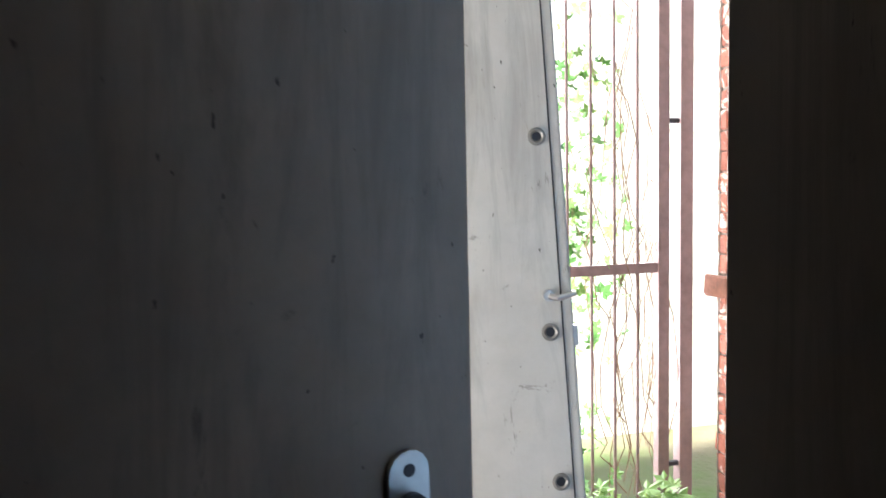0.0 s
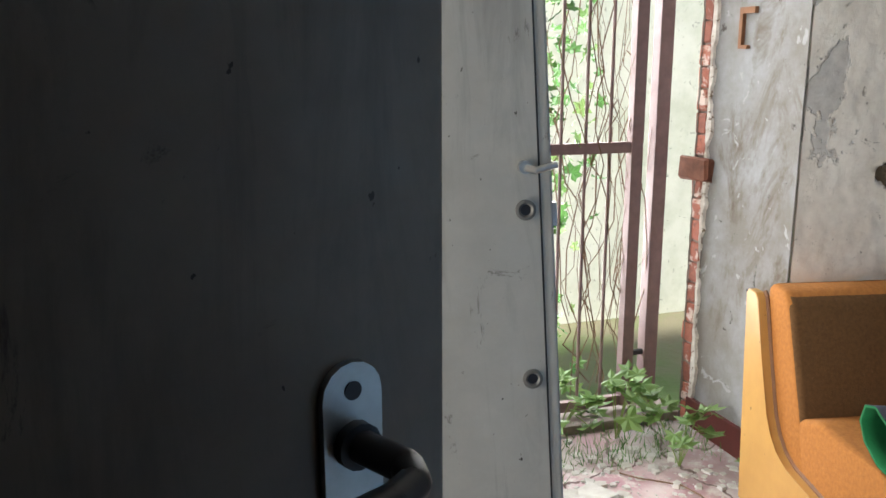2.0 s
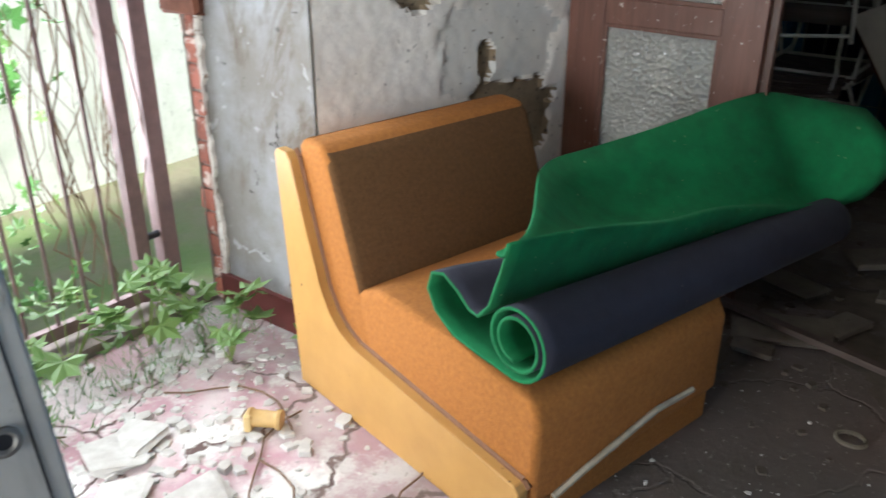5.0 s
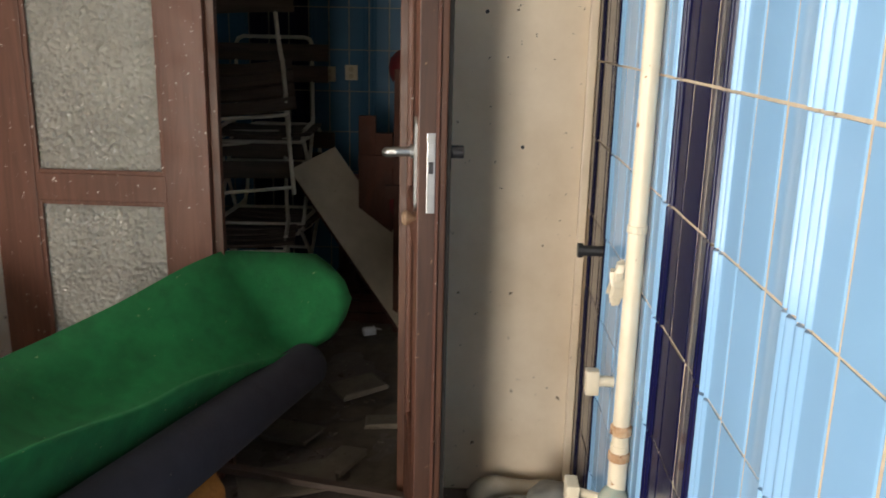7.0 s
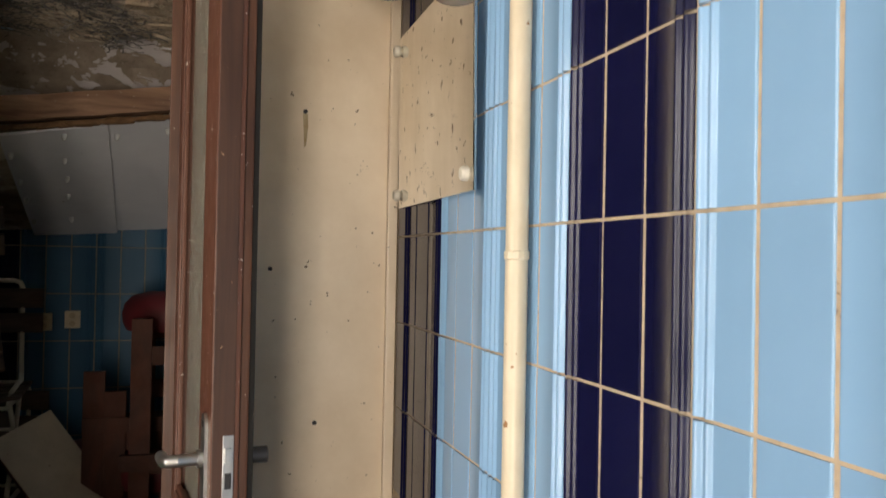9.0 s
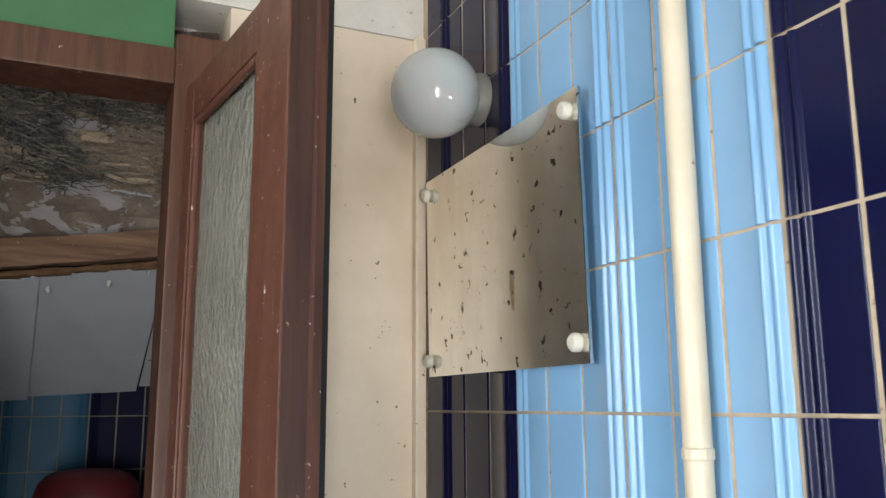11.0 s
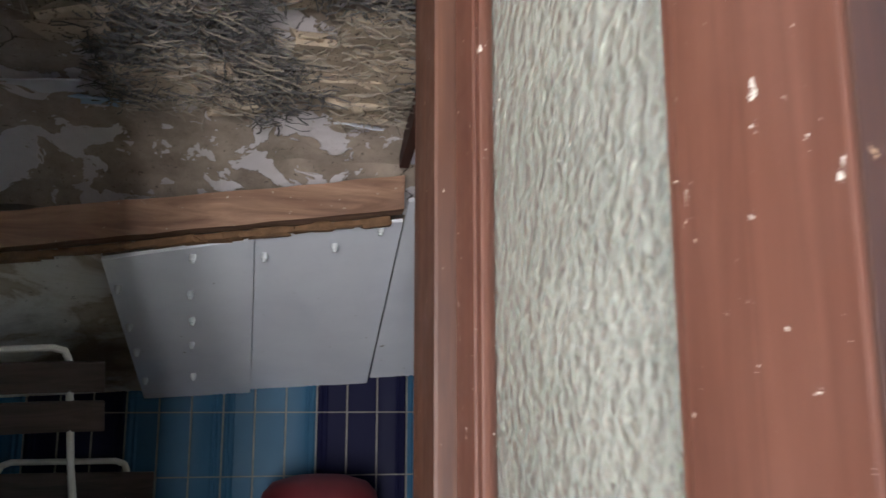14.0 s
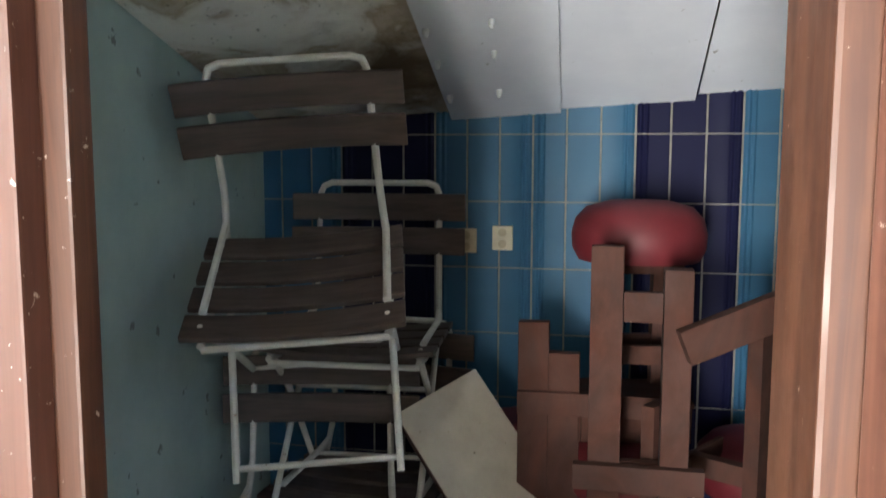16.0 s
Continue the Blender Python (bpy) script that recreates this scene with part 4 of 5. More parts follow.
def chunk(rnd, sx, sy, sz, rough):
    bm = bmesh.new()
    bmesh.ops.create_cube(bm, size=1, matrix=Matrix.Diagonal((sx, sy, sz, 1)))
    bmesh.ops.bevel(bm, geom=bm.edges[:], offset=min(sx, sy, sz) * 0.18, segments=1, affect="EDGES")
    for v in bm.verts:
        v.co += Vector((rnd.uniform(-1, 1) * sx, rnd.uniform(-1, 1) * sy, rnd.uniform(-1, 1) * sz)) * rough
    return bm


brick_meshes = [mesh_of(chunk(rnd, rnd.uniform(0.052, 0.064), 0.022, rnd.uniform(0.069, 0.073), 0.05), "brick", M["brick"]) for _ in range(6)]
for k in range(31):
    if k == 12:
        continue
    b = new("brick", brick_meshes[rnd.randrange(6)])
    b.parent = pier
    b.matrix_world = pose(-2.425 + rnd.uniform(-0.006, 0.006), 0.1165, 0.045 + 0.0785 * k, 0, rnd.uniform(-2, 2), rnd.uniform(-3, 3))


def broken_rim(x0, wide, seed, y0, y1):
    """A ragged band of old coat along the brick edge, with a torn outline."""
    bm = bmesh.new()
    rows = []
    for k in range(246):
        z = 0.0 + k * 0.01
        w = wide * (0.65 + 0.9 * noise.noise(Vector((seed, 0, z * 9))) + 0.5 * noise.noise(Vector((seed, 5, z * 31))))
        a = 0.007 * noise.noise(Vector((seed, 9, z * 24)))
        q = [(x0 + a, y1), (x0 + a + 0.003, y0), (x0 + max(0.006, w), y0 + 0.002), (x0 + max(0.006, w) + 0.004, y1)]
        rows.append([bm.verts.new((x, y, z)) for x, y in q])
    for p, q in zip(rows, rows[1:]):
        for i in range(4):
            bm.faces.new((p[i], p[(i + 1) % 4], q[(i + 1) % 4], q[i]))
    bm.faces.new(rows[0])
    bm.faces.new(rows[-1][::-1])
    return bm


part("plaster_rim", broken_rim(-2.395, 0.026, 3.3, 0.104, 0.1165), paint("torn_limewash", (0.74, 0.71, 0.66), (0.40, 0.35, 0.30), 22.0, 0.95, (0.2, 0.15, 0.11), 0.62, 0.8, 50.0), pier, "torn white limewash rim")
part("render_rim", broken_rim(-2.449, 0.012, 7.1, 0.102, 0.1165), M["mortar"], pier, "crumbling grey render rim")
# Solid brick, its colour darkened for the shade inside the hollow.
b = new("brick", mesh_of(chunk(rnd, 0.15, 0.05, 0.085, 0.06), "brick", plain("hollow_brick", (0.22, 0.085, 0.05), 0.9, 0.0, 0.3)))
b.parent = pier
b.matrix_world = pose(-2.42, 0.100, 0.98, 0, 0, 4)

# iron bracket on the reveal
bm = bmesh.new()
for k in range(9):
    a, c = math.pi * (0.95 + 1.1 * k / 9), math.pi * (0.95 + 1.1 * (k + 1) / 9)
    rod(bm, (0.075 * math.cos(a), 0, 0.09 * math.sin(a)), (0.075 * math.cos(c), 0, 0.09 * math.sin(c)), 0.010, n=6)
bracket = thing("iron_bracket", -2.17, 0.108, 1.66, 0, "rusty iron hoop bracket on the plaster reveal", "bracket")
part("hoop", bm, M["rust"], bracket)
bm = bmesh.new()
prism(bm, [(0.0, -0.13), (-0.075, -0.13), (-0.075, -0.262), (-0.03, -0.262), (-0.03, -0.25), (-0.06, -0.25), (-0.06, -0.15), (0.0, -0.15)], "y", -0.006, 0.008)
part("arm", bm, M["rust"], bracket)

# ---------- gate in the entrance ----------
gate = thing("iron_gate", -2.52, 0, 0, 0, "rust-red steel gate of thin bars, overgrown with vines", "gate")
part("fixed_post", bm_box(-0.03, 0.02, -0.03, 0.025, -0.05, 2.45, bevel=0.003), M["steel_red"], gate)
part("post", bm_box(-0.02, 0.02, -0.125, -0.078, 0.06, 2.4, bevel=0.003), M["steel_red"], gate)
part("post", bm_box(-0.02, 0.02, -1.24, -1.195, 0.06, 2.4, bevel=0.003), M["steel_red"], gate)
for zz in (0.08, 1.055, 2.35):
    part("crossbar", bm_box(-0.012, 0.012, -1.195, -0.125, zz - 0.02, zz + 0.02, bevel=0.002), M["steel_red"], gate)
for zz in (0.265, 1.62):
    bm = bmesh.new()
    rod(bm, (0.0, -0.078, zz), (0.0, -0.03, zz), 0.012, n=8)
    part("hinge", bm, M["steel_dark"], gate)
bm = bmesh.new()
rod(bm, (0, 0, 0.06), (0, 0, 2.38), 0.0065, n=8)
bar = mesh_of(bm, "bar", M["steel_red"])
for k in range(10):
    b = new("bar", bar)
    b.parent = gate
    b.matrix_parent_inverse = Matrix()
    b.location = (0.0, -0.205 - 0.097 * k, 0)
bpy.context.view_layer.update()
solid("threshold", bm_box(-2.60, -2.44, -1.25, 0.1, -0.3, 0.035, bevel=0.01), M["mortar"], "worn stone threshold", "threshold")

# ---------- plants ----------
def leaf_shape(bm, m, size, lobes=5):
    """A lobed leaf, folded a little along its ribs."""
    c = bm.verts.new(m @ Vector((0, 0, 0)))
    ring = []
    n = lobes * 2 + 1
    for k in range(n):
        a = math.pi * (-0.78 + 1.56 * k / (n - 1))
        r = size * (1.0 if k % 2 else 0.60) * (1.0 - 0.25 * abs(a) / 2.4)
        ring.append(bm.verts.new(m @ Vector((r * math.sin(a), r * math.cos(a), size * (0.10 if k % 2 else -0.06)))))
    for p, q in zip(ring, ring[1:]):
        bm.faces.new((c, p, q))


def leaf_glow():
    n = Nodes("thin_vine_leaf", 0.45)
    info = n.add("ShaderNodeObjectInfo").outputs["Random"]
    geo = n.add("ShaderNodeNewGeometry").outputs["Random Per Island"]
    c = n.ramp(geo, [(0.0, (0.05, 0.135, 0.035)), (0.5, (0.09, 0.20, 0.055)), (1.0, (0.20, 0.29, 0.10))])
    n.color(n.mix(0.25, c, n.ramp(info, [(0.0, (0.05, 0.2, 0.02)), (1.0, (0.2, 0.36, 0.05))])))
    tr = n.add("ShaderNodeBsdfTranslucent")
    n.link(c, tr.inputs["Color"])
    mx = n.add("ShaderNodeMixShader", Fac=0.32)
    n.link(n.bsdf.outputs[0], mx.inputs[1])
    n.link(tr.outputs[0], mx.inputs[2])
    n.link(mx.outputs[0], n.t.nodes["Material Output"].inputs["Surface"])
    return n.mat


M["leafy"] = leaf_glow()
bm = bmesh.new()
leaf_shape(bm, Matrix(), 0.062)
LEAF = mesh_of(bm, "leaf", M["leafy"])


def vine_plant(x, y, z, n, reach, height, seed, label):
    r = random.Random(seed)
    ob = thing("vine_plant", x, y, z, 0, label, "plant", "creepers by the entrance")
    for k in range(n):
        a = r.uniform(0, 2 * math.pi)
        d = reach * r.uniform(0.35, 1.0)
        tip = Vector((d * math.cos(a), d * math.sin(a), height * r.uniform(0.35, 1.0)))
        mid = tip * 0.5 + Vector((0, 0, height * 0.35))
        bm = bmesh.new()
        tube(bm, [(0, 0, 0), mid, tip], 0.0022, 5)
        part("stem", bm, plain("green_stem", (0.22, 0.30, 0.08), 0.6) if "green_stem" not in bpy.data.materials else bpy.data.materials["green_stem"], ob)
        for q in (0.0, 0.35, 0.7):
            p = tip.lerp(mid, q) + Vector((r.uniform(-1, 1), r.uniform(-1, 1), r.uniform(-0.3, 0.6))) * 0.03
            lf = new("leaf", LEAF)
            lf.parent = ob
            lf.matrix_local = Matrix.Translation(p) @ Euler((r.uniform(-0.7, 0.5), r.uniform(-0.5, 0.5), r.uniform(0, 6.3))).to_matrix().to_4x4() @ Matrix.Scale(r.uniform(0.7, 1.25), 4)
    return ob


vine_plant(-2.10, -0.12, 0.0, 5, 0.16, 0.19, 3, "young green creeper growing from the floor by the entrance")
vine_plant(-2.36, -0.22, 0.0, 8, 0.24, 0.34, 4, "leafy green creeper climbing at the foot of the gate")
vine_plant(-2.40, -0.45, 0.0, 7, 0.22, 0.24, 6, "leafy green creeper climbing at the foot of the gate")
vine_plant(-1.96, 0.02, 0.0, 3, 0.10, 0.10, 8, "small green seedling beside the sofa")
vine_plant(-2.30, -0.75, 0.0, 7, 0.25, 0.2, 9, "leafy green creeper on the threshold")

r = random.Random(21)
bm = bmesh.new()
for k in range(60):
    y = r.uniform(-1.2, -0.02) if k > 14 else r.uniform(-0.26, -0.05)
    p = Vector((-2.54, y, r.uniform(0, 0.5)))
    pts = [p]
    for _ in range(r.randint(7, 14)):
        p = p + Vector((r.uniform(-0.015, 0.015), r.uniform(-0.06, 0.06), r.uniform(0.04, 0.22)))
        p.x = max(-2.60, min(-2.495, p.x))
        p.y = max(-1.24, min(0.02, p.y))
        pts.append(p)
    tube(bm, pts, r.choice((0.0011, 0.0014, 0.0024)), 4)
tagged(new("vine_stems", mesh_of(bm, "vine_stems", M["stem"])), "dry brown creeper stems tangled round the gate", "vines", "", "stuff")


def foliage(name, count, pick, size, seed, label, lobes=3):
    r = random.Random(seed)
    bm = bmesh.new()
    for _ in range(count):
        p = pick(r)
        if p is None:
            continue
        m = Matrix.Translation(p) @ Euler((r.uniform(-1.2, 1.2), r.uniform(-1.2, 1.2), r.uniform(0, 6.3))).to_matrix().to_4x4()
        leaf_shape(bm, m, size * r.uniform(0.6, 1.3), lobes)
    me = bpy.data.meshes.new(name)
    bm.to_mesh(me)
    bm.free()
    me.materials.append(M["leafy"])
    return tagged(new(name, me), label, "foliage", "", "stuff")


def on_gate(r):
    return Vector((r.uniform(-2.85, -2.53), r.uniform(-1.3, -0.22), abs(r.gauss(0, 0.9)) + (0.0 if r.random() < 0.4 else 0.9)))


def hedge(r):
    y, z = r.uniform(-3.2, 1.4), r.uniform(0.3, 3.4)
    if noise.noise(Vector((y * 1.6, z * 1.6, 4.0))) < -0.08:
        return None
    return Vector((-4.9 + r.uniform(-0.5, 0.35), y, z))


foliage("gate_foliage", 1000, on_gate, 0.04, 31, "bright green creeper leaves hanging on the gate", 5)
foliage("hedge", 5200, hedge, 0.07, 32, "sunlit green hedge behind the garden wall")
bm = bm_box(-4.40, -4.22, -4.0, 2.4, -0.3, 0.62)
rough_up(bm, 0.25, 0.015, 3)
solid("garden_wall", bm, M["plaster_out"], "mossy white rendered garden wall", "wall")
bm = bm_box(-4.0, -3.85, -0.02, 2.4, -0.3, 3.2)
solid("garden_pier", bm, M["plaster_out"], "bright white rendered outer wall", "wall")
r = random.Random(5)
bm = bmesh.new()
for _ in range(900):
    x, y = r.uniform(-2.45, -2.17) + 0.05 * r.gauss(0, 1), r.uniform(-1.2, 0.09)
    h = r.uniform(0.02, 0.07)
    a = r.uniform(0, 6.3)
    q = [bm.verts.new((x, y, 0.0)), bm.verts.new((x + 0.004 * math.cos(a), y + 0.004 * math.sin(a), 0.0)), bm.verts.new((x + r.uniform(-0.03, 0.03), y + r.uniform(-0.03, 0.03), h))]
    bm.faces.new(q)
tagged(new("weeds", mesh_of(bm, "weeds", M["leafy"])), "short weeds and moss inside the entrance", "weeds", "", "stuff")

# ---------- rubble and litter on the floor ----------
M["chip"] = paint("plaster_chip", (0.62, 0.60, 0.56), (0.45, 0.42, 0.38), 20.0, 0.95, None, 0.6, 0.5, 80.0)
M["dirt"] = paint("dirt_clod", (0.105, 0.083, 0.062), (0.065, 0.052, 0.038), 20.0, 0.95, None, 0.6, 0.5, 80.0)


def scatter(name, count, pick, lo, hi, mat, seed, label):
    r = random.Random(seed)
    bm = bmesh.new()
    verts, faces = [], []
    for _ in range(count):
        x, y = pick(r)
        s = lo + (hi - lo) * r.random() ** 3
        hh = s * r.uniform(0.07, 0.28)
        n = r.randint(4, 6)
        a0 = r.uniform(0, 6.3)
        k = len(verts)
        for lev, z in ((1.0, -0.002), (r.uniform(0.7, 0.95), hh)):
            for j in range(n):
                a = a0 + 2 * math.pi * j / n
                q = s * 0.5 * lev * (0.7 + 0.5 * ((j * 7 + n * 3) % 5) / 5)
                verts.append((x + q * math.cos(a), y + q * math.sin(a), z))
        faces.append([k + n + j for j in range(n)])
        faces += [[k + j, k + (j + 1) % n, k + n + (j + 1) % n, k + n + j] for j in range(n)]
    bm.free()
    me = bpy.data.meshes.new(name)
    me.from_pydata(verts, [], faces)
    me.materials.append(mat)
    return tagged(new(name, me), label, "rubble", "", "stuff")


scatter("plaster_rubble", 420, lambda r: (r.gauss(-1.98, 0.2), r.gauss(-0.32, 0.24)), 0.008, 0.06, M["chip"], 41, "white plaster chips scattered on the floor")
scatter("fine_rubble", 500, lambda r: (r.uniform(-2.3, -0.1), r.uniform(-1.3, 1.0)), 0.004, 0.02, M["chip"], 42, "fine plaster crumbs on the floor")
scatter("dirt_rubble", 500, lambda r: (r.uniform(-1.5, 0.1), r.uniform(0.3, 2.8)), 0.006, 0.05, M["dirt"], 43, "dark dirt and crumbs on the floor")
r = random.Random(44)
for k in range(9):
    bm = chunk(r, r.uniform(0.08, 0.2), r.uniform(0.06, 0.14), 0.014, 0.12)
    ob = tagged(new("plaster_slab", mesh_of(bm, "plaster_slab", M["chip"])), "broken white slab of fallen plaster on the floor", "plaster", "fallen plaster")
    ob.matrix_world = pose(-1.75 + r.uniform(-0.3, 0.5), -0.62 + r.uniform(-0.25, 0.2), 0.012, r.uniform(-6, 6), r.uniform(-6, 6), r.uniform(0, 360))

can = thing("wooden_reel", -1.775, -0.275, 0, 30, "small yellow wooden reel lying in the rubble", "reel")
bm = bmesh.new()
lathe(bm, [(0.006, -0.045), (0.026, -0.045), (0.028, -0.036), (0.023, -0.028), (0.022, 0.028), (0.028, 0.036), (0.026, 0.045), (0.006, 0.045)], 18, pose(0, 0, 0.03, 0, 90))
part("barrel", bm, plain("ochre_wood", (0.56, 0.36, 0.13), 0.6), can, smooth=True)
bm = bmesh.new()
box(bm, -0.05, -0.03, -0.028, 0.01, 0.002, 0.05, bevel=0.005)
part("chip", bm, plain("ochre_wood_pale", (0.66, 0.47, 0.2), 0.6), can)

bm = bmesh.new()
rr = random.Random(77)
for _ in range(7):
    p = Vector((rr.uniform(-2.2, -1.2), rr.uniform(-0.9, -0.3), 0.006))
    a = rr.uniform(0, 6.3)
    pts = [p]
    for _ in range(7):
        a += rr.uniform(-0.5, 0.5)
        p = p + Vector((0.07 * math.cos(a), 0.07 * math.sin(a), 0))
        pts.append(Vector((p.x, p.y, 0.006 + rr.uniform(0, 0.006))))
    tube(bm, pts, 0.003, 5)
tagged(new("twigs", mesh_of(bm, "twigs", M["stem"])), "dry creeper twigs lying on the floor", "twigs", "", "stuff")

bm = bmesh.new()
for k in range(20):
    a, c = 2 * math.pi * k / 20, 2 * math.pi * (k + 1) / 20
    rod(bm, (0.036 * math.cos(a), 0.03 * math.sin(a), 0.007), (0.036 * math.cos(c), 0.03 * math.sin(c), 0.007), 0.0065, n=6)
ob = tagged(new("rubber_ring", mesh_of(bm, "rubber_ring", plain("dull_ring", (0.17, 0.145, 0.105), 0.8), smooth=True)), "dusty pale ring lying on the floor", "ring")
ob.matrix_world = pose(-0.555, 0.60, 0.0)

# heap in the corner under the pipe
basin = thing("enamel_basin", -0.16, 0.70, 0, 0, "dirty white enamel basin full of ash in the corner", "basin")
bm = bmesh.new()
lathe(bm, [(0.10, 0.0), (0.165, 0.008), (0.185, 0.07), (0.20, 0.074), (0.20, 0.08), (0.184, 0.08), (0.16, 0.03), (0.02, 0.022)], 30, Matrix.Diagonal((0.78, 1.0, 1, 1)))
part("bowl", bm, paint("chipped_enamel", (0.34, 0.35, 0.32), (0.22, 0.22, 0.20), 12.0, 0.6, (0.12, 0.08, 0.05), 0.6), basin, smooth=True)
bm = bmesh.new()
lathe(bm, [(0.01, 0.078), (0.12, 0.075), (0.176, 0.071), (0.176, 0.055), (0.01, 0.045)], 30, Matrix.Diagonal((0.78, 1.0, 1, 1)))
rough_up(bm, 0.03, 0.008, 14)
part("ash", bm, paint("grey_ash", (0.24, 0.25, 0.21), (0.17, 0.17, 0.14), 10.0, 0.95, (0.1, 0.08, 0.06), 0.66, 0.6), basin, "grey-green ash and dust", smooth=True)


def crumple(sx, sy, sz, seed, amt):
    bm = bmesh.new()
    bmesh.ops.create_icosphere(bm, subdivisions=4, radius=1, matrix=Matrix.Diagonal((sx, sy, sz, 1)))
    off = Vector((seed, seed * 2.0, 0))
    for v in bm.verts:
        v.co += noise.noise_vector((v.co + off) * 9.0) * amt + noise.noise_vector((v.co + off) * 24.0) * amt * 0.35
        v.co.z = max(v.co.z, -sz * 0.6)
    return bm


for nm, pp, dims, mat, lab in (("rag", (-0.085, 0.76, 0.135), (0.085, 0.10, 0.05), M["ash"], "grey crumpled rag lying in the basin"),
                               ("paper_scrap", (-0.14, 0.98, 0.03), (0.16, 0.05, 0.05), paint("soggy_paper", (0.45, 0.43, 0.36), (0.35, 0.24, 0.13), 6.0, 0.95), "soggy crumpled paper against the cream panel"),
                               ("plastic_bag", (-0.27, 0.47, 0.02), (0.09, 0.07, 0.03), M["white_plastic"], "crumpled white plastic bag on the floor"),
                               ("plastic_scrap", (-0.06, 0.52, 0.10), (0.03, 0.05, 0.03), M["white_plastic"], "torn white plastic scrap on the basin rim")):
    ob = tagged(new(nm, mesh_of(crumple(*dims, len(nm) * 1.7, 0.02), nm, mat, smooth=True)), lab, nm.replace("_", " "))
    ob.matrix_world = pose(*pp)

# ---------- store room ----------
beam = thing("beam", 0, 0, 0, 0, "weathered bare wooden beam at the edge of the boards", "beam")
bm = bmesh.new()
for k in range(24):
    xa, xb = -1.757 + 1.355 * k / 24, -1.757 + 1.355 * (k + 1) / 24
    za, zb = slope(xa, 2.2) + 0.022, slope(xb, 2.2) + 0.022
    lo = [bm.verts.new(p) for p in ((xa, 2.165, za), (xb, 2.165, zb), (xb, 2.225, zb), (xa, 2.225, za))]
    hi = [bm.verts.new(p) for p in ((xa, 2.165, za + 0.085), (xb, 2.165, zb + 0.085), (xb, 2.225, zb + 0.085), (xa, 2.225, za + 0.085))]
    for f in ((lo[0], lo[1], hi[1], hi[0]), (lo[3], lo[2], lo[1], lo[0]), (hi[0], hi[1], hi[2], hi[3]), (lo[2], lo[3], hi[3], hi[2])):
        bm.faces.new(f)
bmesh.ops.remove_doubles(bm, verts=bm.verts[:], dist=0.0005)
rough_up(bm, 0.03, 0.004, 12)
part("timber", bm, M["raw_wood"], beam)
bm = bmesh.new()
rr = random.Random(8)
for k in range(30):
    x = -1.70 + 1.27 * k / 30
    z = slope(x, 2.2) + 0.006
    b2 = chunk(rr, rr.uniform(0.05, 0.10), 0.026, rr.uniform(0.012, 0.024), 0.12)
    b2.transform(Matrix.Translation((x, 2.180, z - 0.006)) @ Matrix.Rotation(radians(-8 + rr.uniform(-3, 3)), 4, "Y"))
    me = bpy.data.meshes.new("t")
    b2.to_mesh(me)
    b2.free()
    bm.from_mesh(me)
    bpy.data.meshes.remove(me)
part("splintered_edge", bm, paint("rotten_wood", (0.22, 0.12, 0.06), (0.11, 0.06, 0.03), 30.0, 0.95), beam, "splintered rotten lower edge")

bm = bmesh.new()
lathe(bm, [(0.009, 0.0), (0.009, -0.014), (0.0065, -0.015), (0.006, -0.022), (0.001, -0.023)], 10)
STUD = mesh_of(bm, "ceiling_stud", M["white_plastic"], smooth=True)
for x, y in ((-0.737, 2.280), (-0.565, 2.267), (-0.454, 2.215), (-0.904, 2.234), (-0.924, 2.406), (-0.932, 2.55), (-0.946, 2.695), (-0.960, 2.921), (-1.090, 2.344), (-1.096, 2.555), (-1.100, 2.719), (-1.105, 2.93)):
    st = tagged(new("ceiling_stud", STUD), "small white plastic stud on the ceiling boards", "stud", "ceiling studs")
    st.matrix_world = pose(x, y, slope(x, y) - (0.013 if x < -0.8 else 0.001))

# reed matting that hangs out of the broken ceiling
def reed_matting(name, label, mat, count, seed, lengths, thick, area, keep, spread):
    """Many short broken stalks that hang under the ceiling."""
    rr = random.Random(seed)
    verts, faces = [], []
    for _ in range(count):
        x, y = rr.uniform(area[0], area[1]), rr.uniform(area[2], area[3])
        if not keep(x, y):
            continue
        p = Vector((x, y, 2.30 - 0.154 * (y - 1.203) - rr.uniform(0.0, 0.05)))
        a = rr.gauss(0.4, spread)
        L, w = rr.uniform(*lengths), rr.uniform(*thick)
        steps = [p]
        for k in range(3):
            a += rr.gauss(0, 0.35)
            steps.append(steps[-1] + Vector((math.cos(a), math.sin(a), rr.uniform(-0.45, 0.25))) * (L / 3))
        k0 = len(verts)
        for c in steps:
            s = Vector((-math.sin(a), math.cos(a), 0)) * w
            verts += [tuple(c + s), tuple(c - s), tuple(c + Vector((0, 0, -1.5 * w)))]
        for k in range(3):
            i = k0 + 3 * k
            faces += [(i, i + 1, i + 4, i + 3), (i + 1, i + 2, i + 5, i + 4), (i + 2, i, i + 3, i + 5)]
    me = bpy.data.meshes.new(name)
    me.from_pydata(verts, [], faces)
    me.materials.append(mat)
    tagged(new(name, me), label, "reeds", "", "stuff")


def in_hole(x, y):
    edge = 2.03 + 0.07 * noise.noise(Vector((x * 5, 3, 0))) - (0.28 if x < -1.08 + 0.08 * noise.noise(Vector((y * 6, 1, 0))) else 0)
    return y < edge


